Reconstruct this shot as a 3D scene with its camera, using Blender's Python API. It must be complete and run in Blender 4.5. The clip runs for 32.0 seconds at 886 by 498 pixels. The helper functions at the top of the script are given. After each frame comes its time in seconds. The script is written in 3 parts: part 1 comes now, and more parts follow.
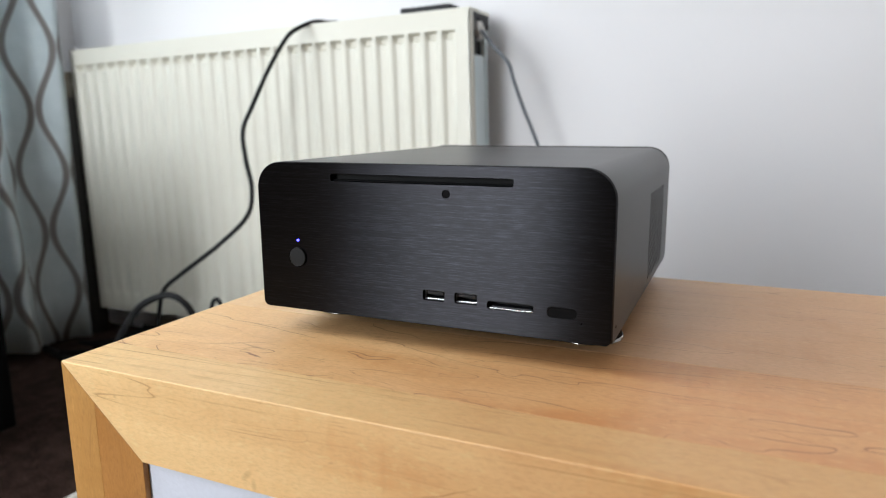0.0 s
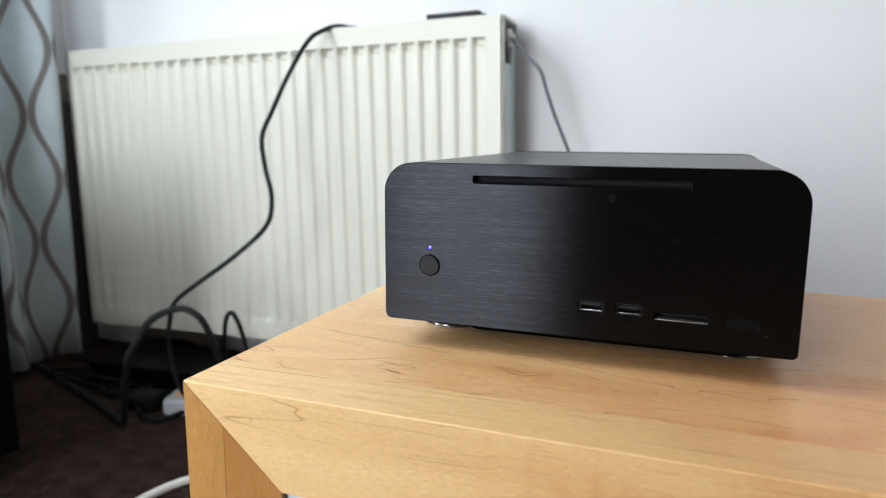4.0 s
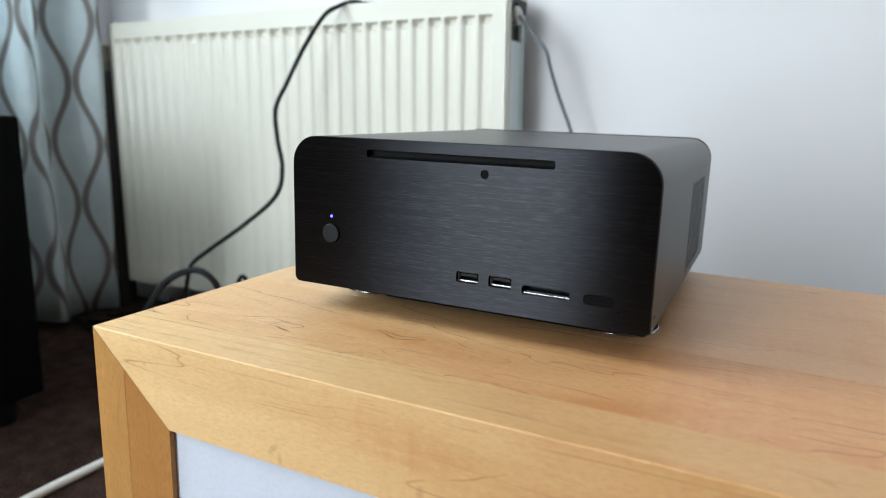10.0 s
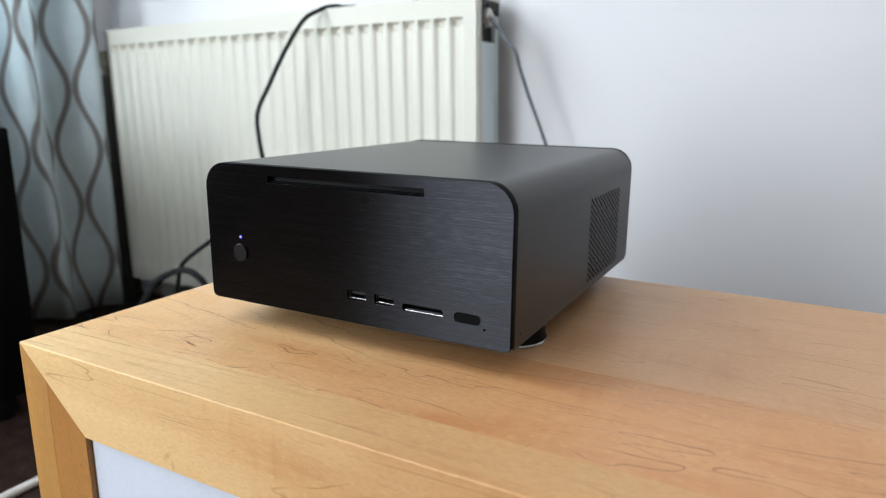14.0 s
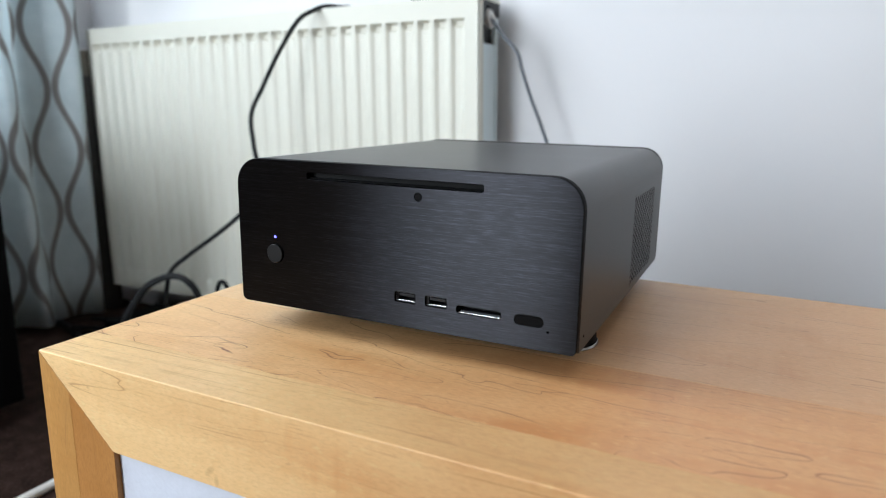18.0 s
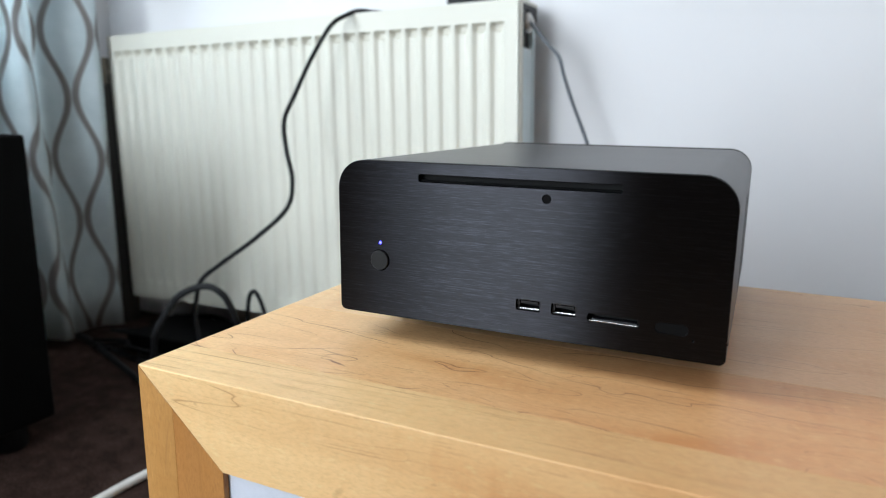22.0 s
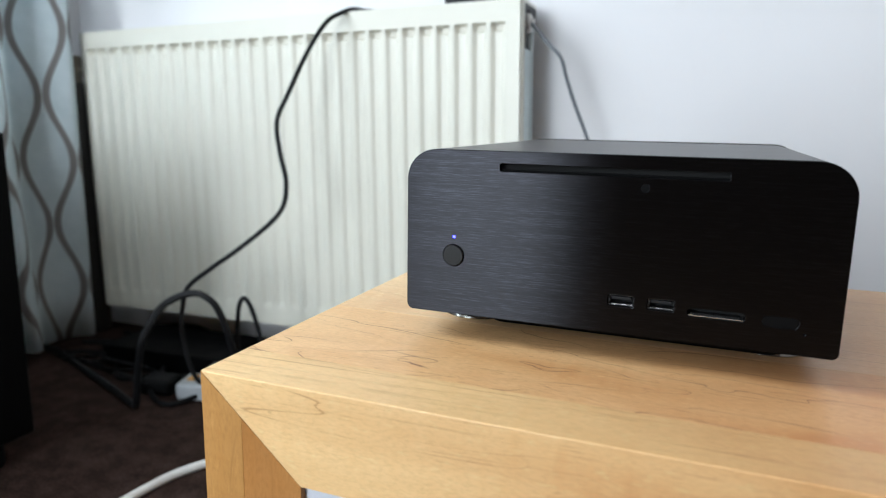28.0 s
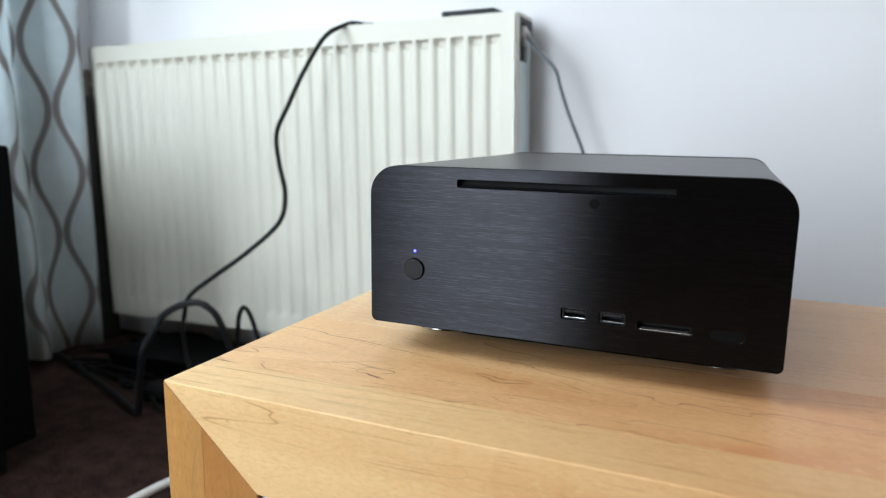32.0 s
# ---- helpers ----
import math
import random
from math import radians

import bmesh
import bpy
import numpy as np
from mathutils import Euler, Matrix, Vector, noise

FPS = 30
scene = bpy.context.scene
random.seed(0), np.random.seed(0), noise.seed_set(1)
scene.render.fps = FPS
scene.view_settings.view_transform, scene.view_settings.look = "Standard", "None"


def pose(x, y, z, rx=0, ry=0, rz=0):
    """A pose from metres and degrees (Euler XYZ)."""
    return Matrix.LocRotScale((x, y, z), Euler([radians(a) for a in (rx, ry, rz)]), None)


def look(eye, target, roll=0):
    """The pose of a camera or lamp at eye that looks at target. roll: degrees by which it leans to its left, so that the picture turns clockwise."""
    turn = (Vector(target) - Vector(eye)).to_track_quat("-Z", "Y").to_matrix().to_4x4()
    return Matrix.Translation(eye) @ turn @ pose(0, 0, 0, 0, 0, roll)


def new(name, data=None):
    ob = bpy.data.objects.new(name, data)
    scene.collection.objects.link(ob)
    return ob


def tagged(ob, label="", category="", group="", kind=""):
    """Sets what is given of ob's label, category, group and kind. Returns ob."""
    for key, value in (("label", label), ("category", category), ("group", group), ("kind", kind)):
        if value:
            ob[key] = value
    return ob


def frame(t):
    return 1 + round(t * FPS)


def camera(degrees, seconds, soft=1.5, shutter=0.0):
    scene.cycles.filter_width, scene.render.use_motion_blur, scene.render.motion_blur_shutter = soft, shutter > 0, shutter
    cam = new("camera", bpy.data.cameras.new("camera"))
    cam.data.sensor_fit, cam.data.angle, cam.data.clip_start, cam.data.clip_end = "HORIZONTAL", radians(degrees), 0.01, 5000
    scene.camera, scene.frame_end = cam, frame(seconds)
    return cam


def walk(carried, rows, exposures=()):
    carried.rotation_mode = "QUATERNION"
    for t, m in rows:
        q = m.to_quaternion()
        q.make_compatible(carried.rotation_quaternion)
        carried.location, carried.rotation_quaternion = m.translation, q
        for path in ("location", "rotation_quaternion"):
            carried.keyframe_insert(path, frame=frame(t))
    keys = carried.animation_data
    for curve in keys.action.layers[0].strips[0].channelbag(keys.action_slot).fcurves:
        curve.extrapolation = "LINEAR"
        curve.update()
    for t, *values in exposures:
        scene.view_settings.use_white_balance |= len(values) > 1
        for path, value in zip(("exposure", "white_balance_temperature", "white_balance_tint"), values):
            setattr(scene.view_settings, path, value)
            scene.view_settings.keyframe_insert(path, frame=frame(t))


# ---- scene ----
cam = camera(66.3, 32.0, soft=1.05)
PATH = [
    (0, (-0.009, 0.001, 0.529), (-0.818, 1.792, 0.153), -0.5),
    (0.5, (-0.029, 0.001, 0.525), (-0.81, 1.801, 0.138), -0.4),
    (1, (-0.044, 0.0, 0.528), (-0.8, 1.811, 0.143), -0.3),
    (1.5, (-0.067, -0.007, 0.529), (-0.792, 1.816, 0.140), -0.1),
    (2, (-0.095, -0.014, 0.524), (-0.792, 1.828, 0.172), -0.0),
    (2.5, (-0.116, -0.019, 0.524), (-0.8, 1.826, 0.169), 0.0),
    (3, (-0.132, -0.024, 0.521), (-0.806, 1.828, 0.177), 0.1),
    (3.5, (-0.136, -0.019, 0.520), (-0.817, 1.831, 0.179), 0.2),
    (5.5, (-0.103, -0.015, 0.519), (-0.87, 1.803, 0.192), 0.4),
    (6, (-0.093, -0.011, 0.523), (-0.869, 1.8, 0.177), 0.5),
    (6.5, (-0.082, -0.01, 0.528), (-0.87, 1.794, 0.176), 0.6),
    (7, (-0.069, -0.016, 0.526), (-0.892, 1.77, 0.161), 1.0),
    (7.5, (-0.058, -0.013, 0.526), (-0.898, 1.763, 0.153), 0.9),
    (8, (-0.05, -0.012, 0.526), (-0.893, 1.763, 0.151), 1.1),
    (8.5, (-0.041, -0.007, 0.525), (-0.888, 1.765, 0.149), 1.1),
    (9, (-0.031, -0.003, 0.524), (-0.895, 1.759, 0.141), 1.1),
    (9.5, (-0.023, 0.003, 0.520), (-0.896, 1.759, 0.127), 1.1),
    (10, (-0.019, 0.004, 0.522), (-0.886, 1.76, 0.115), 1.6),
    (10.5, (-0.01, 0.005, 0.525), (-0.886, 1.754, 0.108), 1.7),
    (11, (0.006, 0.009, 0.524), (-0.88, 1.753, 0.111), 0.9),
    (11.5, (0.013, 0.012, 0.526), (-0.875, 1.753, 0.101), 0.7),
    (12, (0.028, 0.016, 0.528), (-0.873, 1.744, 0.078), 0.3),
    (12.5, (0.046, 0.02, 0.530), (-0.859, 1.746, 0.081), 0.1),
    (13, (0.063, 0.023, 0.538), (-0.843, 1.75, 0.094), 0.2),
    (13.5, (0.07, 0.026, 0.543), (-0.853, 1.745, 0.106), 0.1),
    (14, (0.075, 0.026, 0.552), (-0.862, 1.735, 0.103), 0.4),
    (14.5, (0.075, 0.026, 0.550), (-0.862, 1.735, 0.103), 0.5),
    (16.5, (0.043, 0.022, 0.543), (-0.86, 1.751, 0.102), 0.8),
    (17, (0.035, 0.017, 0.539), (-0.857, 1.751, 0.093), 0.7),
    (17.5, (0.031, 0.017, 0.541), (-0.853, 1.755, 0.095), 0.5),
    (18, (0.018, 0.018, 0.542), (-0.843, 1.772, 0.114), 0.8),
    (18.5, (0.011, 0.015, 0.539), (-0.856, 1.769, 0.127), 0.4),
    (19, (-0.004, 0.013, 0.537), (-0.864, 1.77, 0.119), 0.5),
    (19.5, (-0.014, 0.011, 0.537), (-0.87, 1.772, 0.132), 0.5),
    (20, (-0.021, 0.011, 0.541), (-0.886, 1.769, 0.141), 0.4),
    (20.5, (-0.033, 0.009, 0.541), (-0.893, 1.771, 0.146), 0.4),
    (21, (-0.044, 0.006, 0.539), (-0.898, 1.772, 0.145), 0.4),
    (21.5, (-0.058, 0.008, 0.528), (-0.909, 1.776, 0.141), 0.5),
    (22, (-0.065, 0.002, 0.534), (-0.908, 1.77, 0.132), 0.5),
    (22.5, (-0.07, -0.001, 0.536), (-0.906, 1.775, 0.155), 0.3),
    (23, (-0.079, -0.004, 0.536), (-0.908, 1.776, 0.160), 0.2),
    (23.5, (-0.087, -0.005, 0.533), (-0.913, 1.778, 0.160), 0.0),
    (24, (-0.1, -0.009, 0.534), (-0.895, 1.788, 0.162), 0.1),
    (24.5, (-0.112, -0.011, 0.531), (-0.884, 1.797, 0.162), 0.1),
    (25, (-0.128, -0.011, 0.526), (-0.868, 1.81, 0.158), 0.3),
    (25.5, (-0.134, -0.013, 0.526), (-0.854, 1.816, 0.158), 0.3),
    (27.5, (-0.147, -0.007, 0.518), (-0.862, 1.822, 0.144), 0.8),
    (28, (-0.146, -0.008, 0.519), (-0.87, 1.818, 0.144), 0.9),
    (28.5, (-0.14, -0.007, 0.521), (-0.875, 1.814, 0.143), 0.7),
    (29, (-0.133, -0.004, 0.519), (-0.875, 1.815, 0.143), 0.6),
    (29.5, (-0.128, -0.003, 0.519), (-0.869, 1.816, 0.144), 0.7),
    (30, (-0.122, -0.003, 0.524), (-0.871, 1.813, 0.147), 0.8),
    (30.5, (-0.115, -0.003, 0.524), (-0.881, 1.808, 0.159), 0.7),
    (31, (-0.113, -0.003, 0.525), (-0.882, 1.808, 0.169), 0.7),
    (31.5, (-0.111, -0.003, 0.524), (-0.882, 1.809, 0.174), 0.6),
    (32, (-0.109, -0.003, 0.525), (-0.882, 1.808, 0.173), 0.7),
]
# exposure and white balance drift a little on the way
LIGHTING = [(0, -0.11, 6680, 15), (3, -0.09, 6530, 14), (9, -0.09, 6400, 12), (12, -0.05, 6240, 6), (13, -0.05, 6470, 13), (14, -0.06, 6400, 13), (23, -0.06, 6270, 12), (32, -0.07, 6270, 12)]
cam.data.dof.use_dof, cam.data.dof.focus_distance, cam.data.dof.aperture_fstop = True, 0.46, 7.0
walk(cam, [(t, look(eye, target, roll)) for t, eye, target, roll in PATH], LIGHTING)

# ---- world and light ----
ROOM_X0, ROOM_X1, ROOM_Y0, ROOM_Y1, ROOM_Z = -1.575, 2.3, -2.2, 1.234, 2.4
world = bpy.data.worlds.new("sky")
scene.world = world
world.use_nodes = True
wn = world.node_tree
sky = wn.nodes.new("ShaderNodeTexSky")
sky.sky_type, sky.sun_disc = "NISHITA", False
sky.sun_elevation, sky.sun_rotation = radians(35), radians(200)
wn.links.new(sky.outputs[0], wn.nodes["Background"].inputs[0])
wn.nodes["Background"].inputs[1].default_value = 0.1


def window_light(name, m, w, h, power, colour):
    lamp = bpy.data.lights.new(name, "AREA")
    lamp.shape, lamp.size, lamp.size_y, lamp.energy, lamp.color = "RECTANGLE", w, h, power, colour
    ob = new(name, lamp)
    ob.matrix_world = m
    return ob


# daylight in the glazed door behind the walk and in the side windows, one of them curtained
REAR_WIN = (-1.56, -0.76, 0.03, 2.00)
SIDE_WIN = (-2.18, -1.88, 0.03, 2.00)
MID_WIN = (-0.56, 0.40, 0.80, 2.1)
CURTAIN_WIN = (0.56, 0.92, 0.6, 2.1)
COOL = (0.845, 0.955, 1.0)
for win_name, win, power in (("rear_daylight", REAR_WIN, 75), ("side_daylight", SIDE_WIN, 18), ("middle_daylight", MID_WIN, 37), ("curtained_daylight", CURTAIN_WIN, 19)):
    mid, zm = (win[0] + win[1]) / 2, (win[2] + win[3]) / 2
    here = look((mid, ROOM_Y0 - 0.02, zm), (mid, 0, zm)) if win is REAR_WIN else look((ROOM_X0 - 0.02, mid, zm), (0, mid, zm))
    window_light(win_name, here, win[1] - win[0] - 0.02, win[3] - win[2] - 0.02, power, COOL)
scene.view_settings.exposure = 0.0

# ---- materials ----


class Mat:
    """A small builder for node materials."""

    def __init__(self, name):
        self.m = bpy.data.materials.new(name)
        self.m.use_nodes = True
        self.t = self.m.node_tree
        self.b = self.t.nodes["Principled BSDF"]

    def n(self, kind, **kw):
        node = self.t.nodes.new("ShaderNode" + kind)
        for k, v in kw.items():
            if k in node.inputs.keys():
                node.inputs[k].default_value = v
            else:
                setattr(node, k, v)
        return node

    def l(self, a, b):
        self.t.links.new(a, b)
        return self

    def coords(self, scale=(1, 1, 1), kind="Object", offset=False):
        tc = self.n("TexCoord")
        mp = self.n("Mapping")
        mp.inputs["Scale"].default_value = scale
        src = tc.outputs[kind]
        if offset:
            info = self.n("ObjectInfo")
            mul = self.n("VectorMath", operation="SCALE")
            mul.inputs[0].default_value = (7.3, 3.1, 5.7)
            self.l(info.outputs["Random"], mul.inputs["Scale"])
            add = self.n("VectorMath", operation="ADD")
            self.l(src, add.inputs[0]).l(mul.outputs[0], add.inputs[1])
            src = add.outputs[0]
        self.l(src, mp.inputs[0])
        return mp.outputs[0]

    def noise(self, vec, scale, detail=3.0, rough=0.55, distortion=0.0):
        nz = self.n("TexNoise")
        nz.inputs["Scale"].default_value = scale
        nz.inputs["Detail"].default_value = detail
        nz.inputs["Roughness"].default_value = rough
        nz.inputs["Distortion"].default_value = distortion
        self.l(vec, nz.inputs["Vector"])
        return nz.outputs["Fac"]

    def math(self, op, a, b=None, c=None, clamp=False):
        nd = self.n("Math", operation=op)
        nd.use_clamp = clamp
        for i, v in enumerate((a, b, c)):
            if v is None:
                continue
            if isinstance(v, (int, float)):
                nd.inputs[i].default_value = v
            else:
                self.l(v, nd.inputs[i])
        return nd.outputs[0]

    def ramp(self, fac, stops):
        r = self.n("ValToRGB")
        while len(r.color_ramp.elements) < len(stops):
            r.color_ramp.elements.new(0.5)
        for e, (p, c) in zip(r.color_ramp.elements, stops):
            e.position = p
            e.color = (*c, 1) if len(c) == 3 else c
        self.l(fac, r.inputs[0])
        return r.outputs[0]

    def mix(self, fac, a, b, mode="MIX"):
        mx = self.n("Mix", data_type="RGBA", blend_type=mode)
        for sock, v in ((0, fac), (6, a), (7, b)):
            if isinstance(v, (int, float)):
                mx.inputs[sock].default_value = v
            elif isinstance(v, tuple):
                mx.inputs[sock].default_value = (*v, 1)
            else:
                self.l(v, mx.inputs[sock])
        return mx.outputs[2]

    def bump(self, height, strength, distance=0.001, after=None):
        bp = self.n("Bump")
        bp.inputs["Strength"].default_value = strength
        bp.inputs["Distance"].default_value = distance
        self.l(height, bp.inputs["Height"])
        if after is not None:
            self.l(after, bp.inputs["Normal"])
        return bp.outputs[0]

    def set(self, **kw):
        names = {"color": "Base Color", "rough": "Roughness", "metal": "Metallic", "normal": "Normal", "spec": "Specular IOR Level", "aniso": "Anisotropic", "sheen": "Sheen Weight", "coat": "Coat Weight", "emit": "Emission Color", "power": "Emission Strength", "subsurf": "Subsurface Weight", "trans": "Transmission Weight", "tangent": "Tangent", "turn": "Anisotropic Rotation"}
        for k, v in kw.items():
            sock = self.b.inputs[names[k]]
            if isinstance(v, tuple):
                sock.default_value = (*v, 1)
            elif isinstance(v, (int, float)):
                sock.default_value = v
            else:
                self.l(v, sock)
        return self.m


def plain(name, colour, rough=0.5, metal=0.0, var=0.12, scale=60.0, bump=0.05, spec=0.5):
    """A surface of one colour with fine mottling and relief."""
    k = Mat(name)
    v = k.coords()
    a = k.noise(v, scale, 4)
    b = k.noise(v, scale / 9, 2)
    f = k.math("MULTIPLY_ADD", a, 0.5, k.math("MULTIPLY", b, 0.5))
    dark, light = tuple(c * (1 - var) for c in colour), tuple(min(1, c * (1 + var)) for c in colour)
    col = k.ramp(f, [(0.3, dark), (0.7, light)])
    r = k.math("MULTIPLY_ADD", b, 0.16, rough - 0.08)
    return k.set(color=col, rough=r, metal=metal, spec=spec, normal=k.bump(a, bump, 0.0006))


def brushed_material():
    """Black anodised aluminium brushed along x: short bright hairs on an even dark ground."""
    k = Mat("brushed_black_aluminium")
    hair = k.noise(k.coords((95, 2100, 2100)), 1.0, 3, 0.6)
    long_hair = k.noise(k.coords((14, 900, 900)), 1.0, 2, 0.5)
    patch = k.noise(k.coords((9, 14, 14)), 1.0, 2, 0.5)
    s = k.math("MULTIPLY_ADD", hair, 0.65, k.math("MULTIPLY", long_hair, 0.35))
    gate = k.math("MULTIPLY_ADD", patch, 0.10, s)
    col = k.ramp(gate, [(0.40, (0.0098, 0.0096, 0.0104)), (0.56, (0.0122, 0.0122, 0.0138)), (0.70, (0.021, 0.0214, 0.0252))])
    tangent = k.n("Tangent", direction_type="RADIAL", axis="Z")
    gloss = k.n("BsdfAnisotropic", distribution="BECKMANN", Roughness=0.31, Anisotropy=0.68)
    k.l(col, gloss.inputs["Color"]).l(tangent.outputs[0], gloss.inputs["Tangent"]).l(k.bump(s, 0.02, 0.0002), gloss.inputs["Normal"])
    matt = k.n("BsdfDiffuse", Color=(0.0020, 0.0017, 0.0016, 1))
    both = k.n("AddShader")
    k.l(gloss.outputs[0], both.inputs[0]).l(matt.outputs[0], both.inputs[1])
    k.l(both.outputs[0], k.t.nodes["Material Output"].inputs["Surface"])
    return k.m


def wood_material(name, light, mid, dark, lines=0.5, rings=11.0, marks=(), plane=(0, 1), run=1.0, sap_falloff=None, gloss=0.3):
    """Maple with the grain along the local x axis; marks are small dark knots: place along the two axes of the plane, half lengths, lean."""
    k = Mat(name)
    streak = k.noise(k.coords((2.2, 34, 34), offset=True), 1.6, 6, 0.62, 0.5)
    cloud = k.noise(k.coords((2.6, 7, 7), offset=True), 2.2, 3, 0.5, 0.9)
    curl = k.noise(k.coords((95, 16, 16), offset=True), 1.0, 2, 0.5, 0.6)
    tone = k.math("MULTIPLY_ADD", streak, 0.36, k.math("MULTIPLY_ADD", cloud, 0.46, k.math("MULTIPLY", curl, 0.18)))
    base = k.ramp(tone, [(0.36, tuple(a * b for a, b in zip(mid, (0.92, 0.83, 0.76)))), (0.44, mid), (0.54, tuple((a + b) / 2 for a, b in zip(light, mid))), (0.64, light)])

    speck = k.noise(k.coords((210, 620, 620), offset=True), 1.0, 3, 0.7)
    base = k.mix(k.math("MULTIPLY", k.math("SUBTRACT", 0.56, speck, clamp=True), 2.2, clamp=True), base, tuple(0.80 * a for a in mid))
    shine = k.noise(k.coords((120, 330, 330), offset=True), 1.0, 2, 0.6)
    base = k.mix(k.math("MULTIPLY", k.math("SUBTRACT", shine, 0.58, clamp=True), 3.0, clamp=True), base, tuple(min(0.9, 1.12 * a) for a in light))

    if sap_falloff:
        # paler sapwood to redder heartwood along the board, with the daylight's falloff painted in
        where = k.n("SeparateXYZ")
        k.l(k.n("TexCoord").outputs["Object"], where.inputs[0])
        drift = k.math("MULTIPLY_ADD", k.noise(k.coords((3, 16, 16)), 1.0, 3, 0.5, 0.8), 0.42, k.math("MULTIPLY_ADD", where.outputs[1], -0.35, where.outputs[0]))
        heart_falloff = k.n("MapRange")
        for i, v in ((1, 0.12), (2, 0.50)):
            heart_falloff.inputs[i].default_value = v
        k.l(drift, heart_falloff.inputs[0])
        base = k.mix(1.0, base, k.mix(heart_falloff.outputs[0], *sap_falloff), "MULTIPLY")

    def contour(scale, seed, count, half_width, detail, distortion):
        """Thin lines of even width along the levels of a slow field, as growth rings cut flat."""
        step = [0.0, 0.0, 0.0]
        step[plane[1]] = 0.0012 * scale[plane[1]]
        levels = []
        for extra in ((0.0, 0.0, 0.0), step):
            shift = k.n("VectorMath", operation="ADD")
            shift.inputs[1].default_value = tuple(p + q for p, q in zip(seed, extra))
            k.l(k.coords(scale, offset=True), shift.inputs[0])
            levels.append(k.math("MULTIPLY", k.noise(shift.outputs[0], 1.0, detail, 0.45, distortion), count))
        e = k.math("ABSOLUTE", k.math("SUBTRACT", k.math("FRACT", levels[0]), 0.5))
        steep = k.math("DIVIDE", k.math("ABSOLUTE", k.math("SUBTRACT", levels[1], levels[0])), 0.0012)
        far = k.math("DIVIDE", e, k.math("ADD", steep, 14.0))
        return k.math("SUBTRACT", 1.0, k.math("DIVIDE", far, half_width), clamp=True), e

    ring, e1 = contour((3.4 * run, 17, 17), (1.7, 4.2, 0.3), rings, 0.00055, 3.2, 0.35)
    hair, e2 = contour((5.0 * run, 40, 40), (8.1, 2.7, 5.5), rings * 0.9, 0.00042, 4.0, 0.45)
    gate = k.n("MapRange")
    for i, v in ((1, 0.44), (2, 0.58)):
        gate.inputs[i].default_value = v
    k.l(k.noise(k.coords((7, 26, 26), offset=True), 1.7, 3), gate.inputs[0])
    gate2 = k.n("MapRange")
    for i, v in ((1, 0.45), (2, 0.58)):
        gate2.inputs[i].default_value = v
    k.l(k.noise(k.coords((14, 30, 30), offset=True), 2.1, 4), gate2.inputs[0])
    grain = k.math("MAXIMUM", k.math("MULTIPLY", ring, gate.outputs[0]), k.math("MULTIPLY", k.math("MULTIPLY", hair, gate2.outputs[0]), 0.5))
    glow = k.math("MULTIPLY", k.math("SUBTRACT", 1.0, k.math("DIVIDE", e1, 0.30), clamp=True), 0.22)
    col = k.mix(glow, base, tuple(0.62 * a + 0.38 * b for a, b in zip(mid, dark)))
    col = k.mix(k.math("MULTIPLY", grain, lines, clamp=True), col, dark)
    # pin flecks
    vor = k.n("TexVoronoi", Scale=1.0)
    k.l(k.coords((95, 260, 260), offset=True), vor.inputs["Vector"])
    rare = k.n("MapRange")
    for i, v in ((1, 0.60), (2, 0.68)):
        rare.inputs[i].default_value = v
    k.l(k.noise(k.coords((9, 22, 22), offset=True), 1.4, 2), rare.inputs[0])
    pin = k.math("MULTIPLY", k.math("SUBTRACT", 1.0, k.math("DIVIDE", vor.outputs["Distance"], 0.32), clamp=True), rare.outputs[0])
    col = k.mix(k.math("MULTIPLY", pin, 0.55), col, tuple(0.35 * a + 0.65 * b for a, b in zip(mid, dark)))
    if marks:
        tc = k.n("TexCoord")
        sep = k.n("SeparateXYZ")
        k.l(tc.outputs["Object"], sep.inputs[0])
        wob = k.math("MULTIPLY", k.math("SUBTRACT", k.noise(k.coords(), 160, 3), 0.5), 0.004)
        for mx, my, rx, ry, lean, depth in marks:
            du = k.math("SUBTRACT", sep.outputs[plane[0]], mx)
            dv = k.math("ADD", k.math("SUBTRACT", sep.outputs[plane[1]], my), k.math("MULTIPLY_ADD", du, -lean, wob))
            r2 = k.math("ADD", k.math("POWER", k.math("DIVIDE", du, rx), 2.0), k.math("POWER", k.math("DIVIDE", dv, ry), 2.0))
            col = k.mix(k.math("MULTIPLY", k.math("SUBTRACT", 1.0, r2, clamp=True), depth if plane[1] == 1 else depth * 0.55), col, tuple(0.75 * c for c in dark))
    pore = k.noise(k.coords((60, 900, 900), offset=True), 1.0, 2)
    rough = k.math("MULTIPLY_ADD", streak, 0.22, 0.30)
    return k.set(color=col, rough=rough, spec=gloss, normal=k.bump(k.math("MULTIPLY_ADD", pore, 0.6, k.math("MULTIPLY", grain, -0.4)), 0.16, 0.0004))


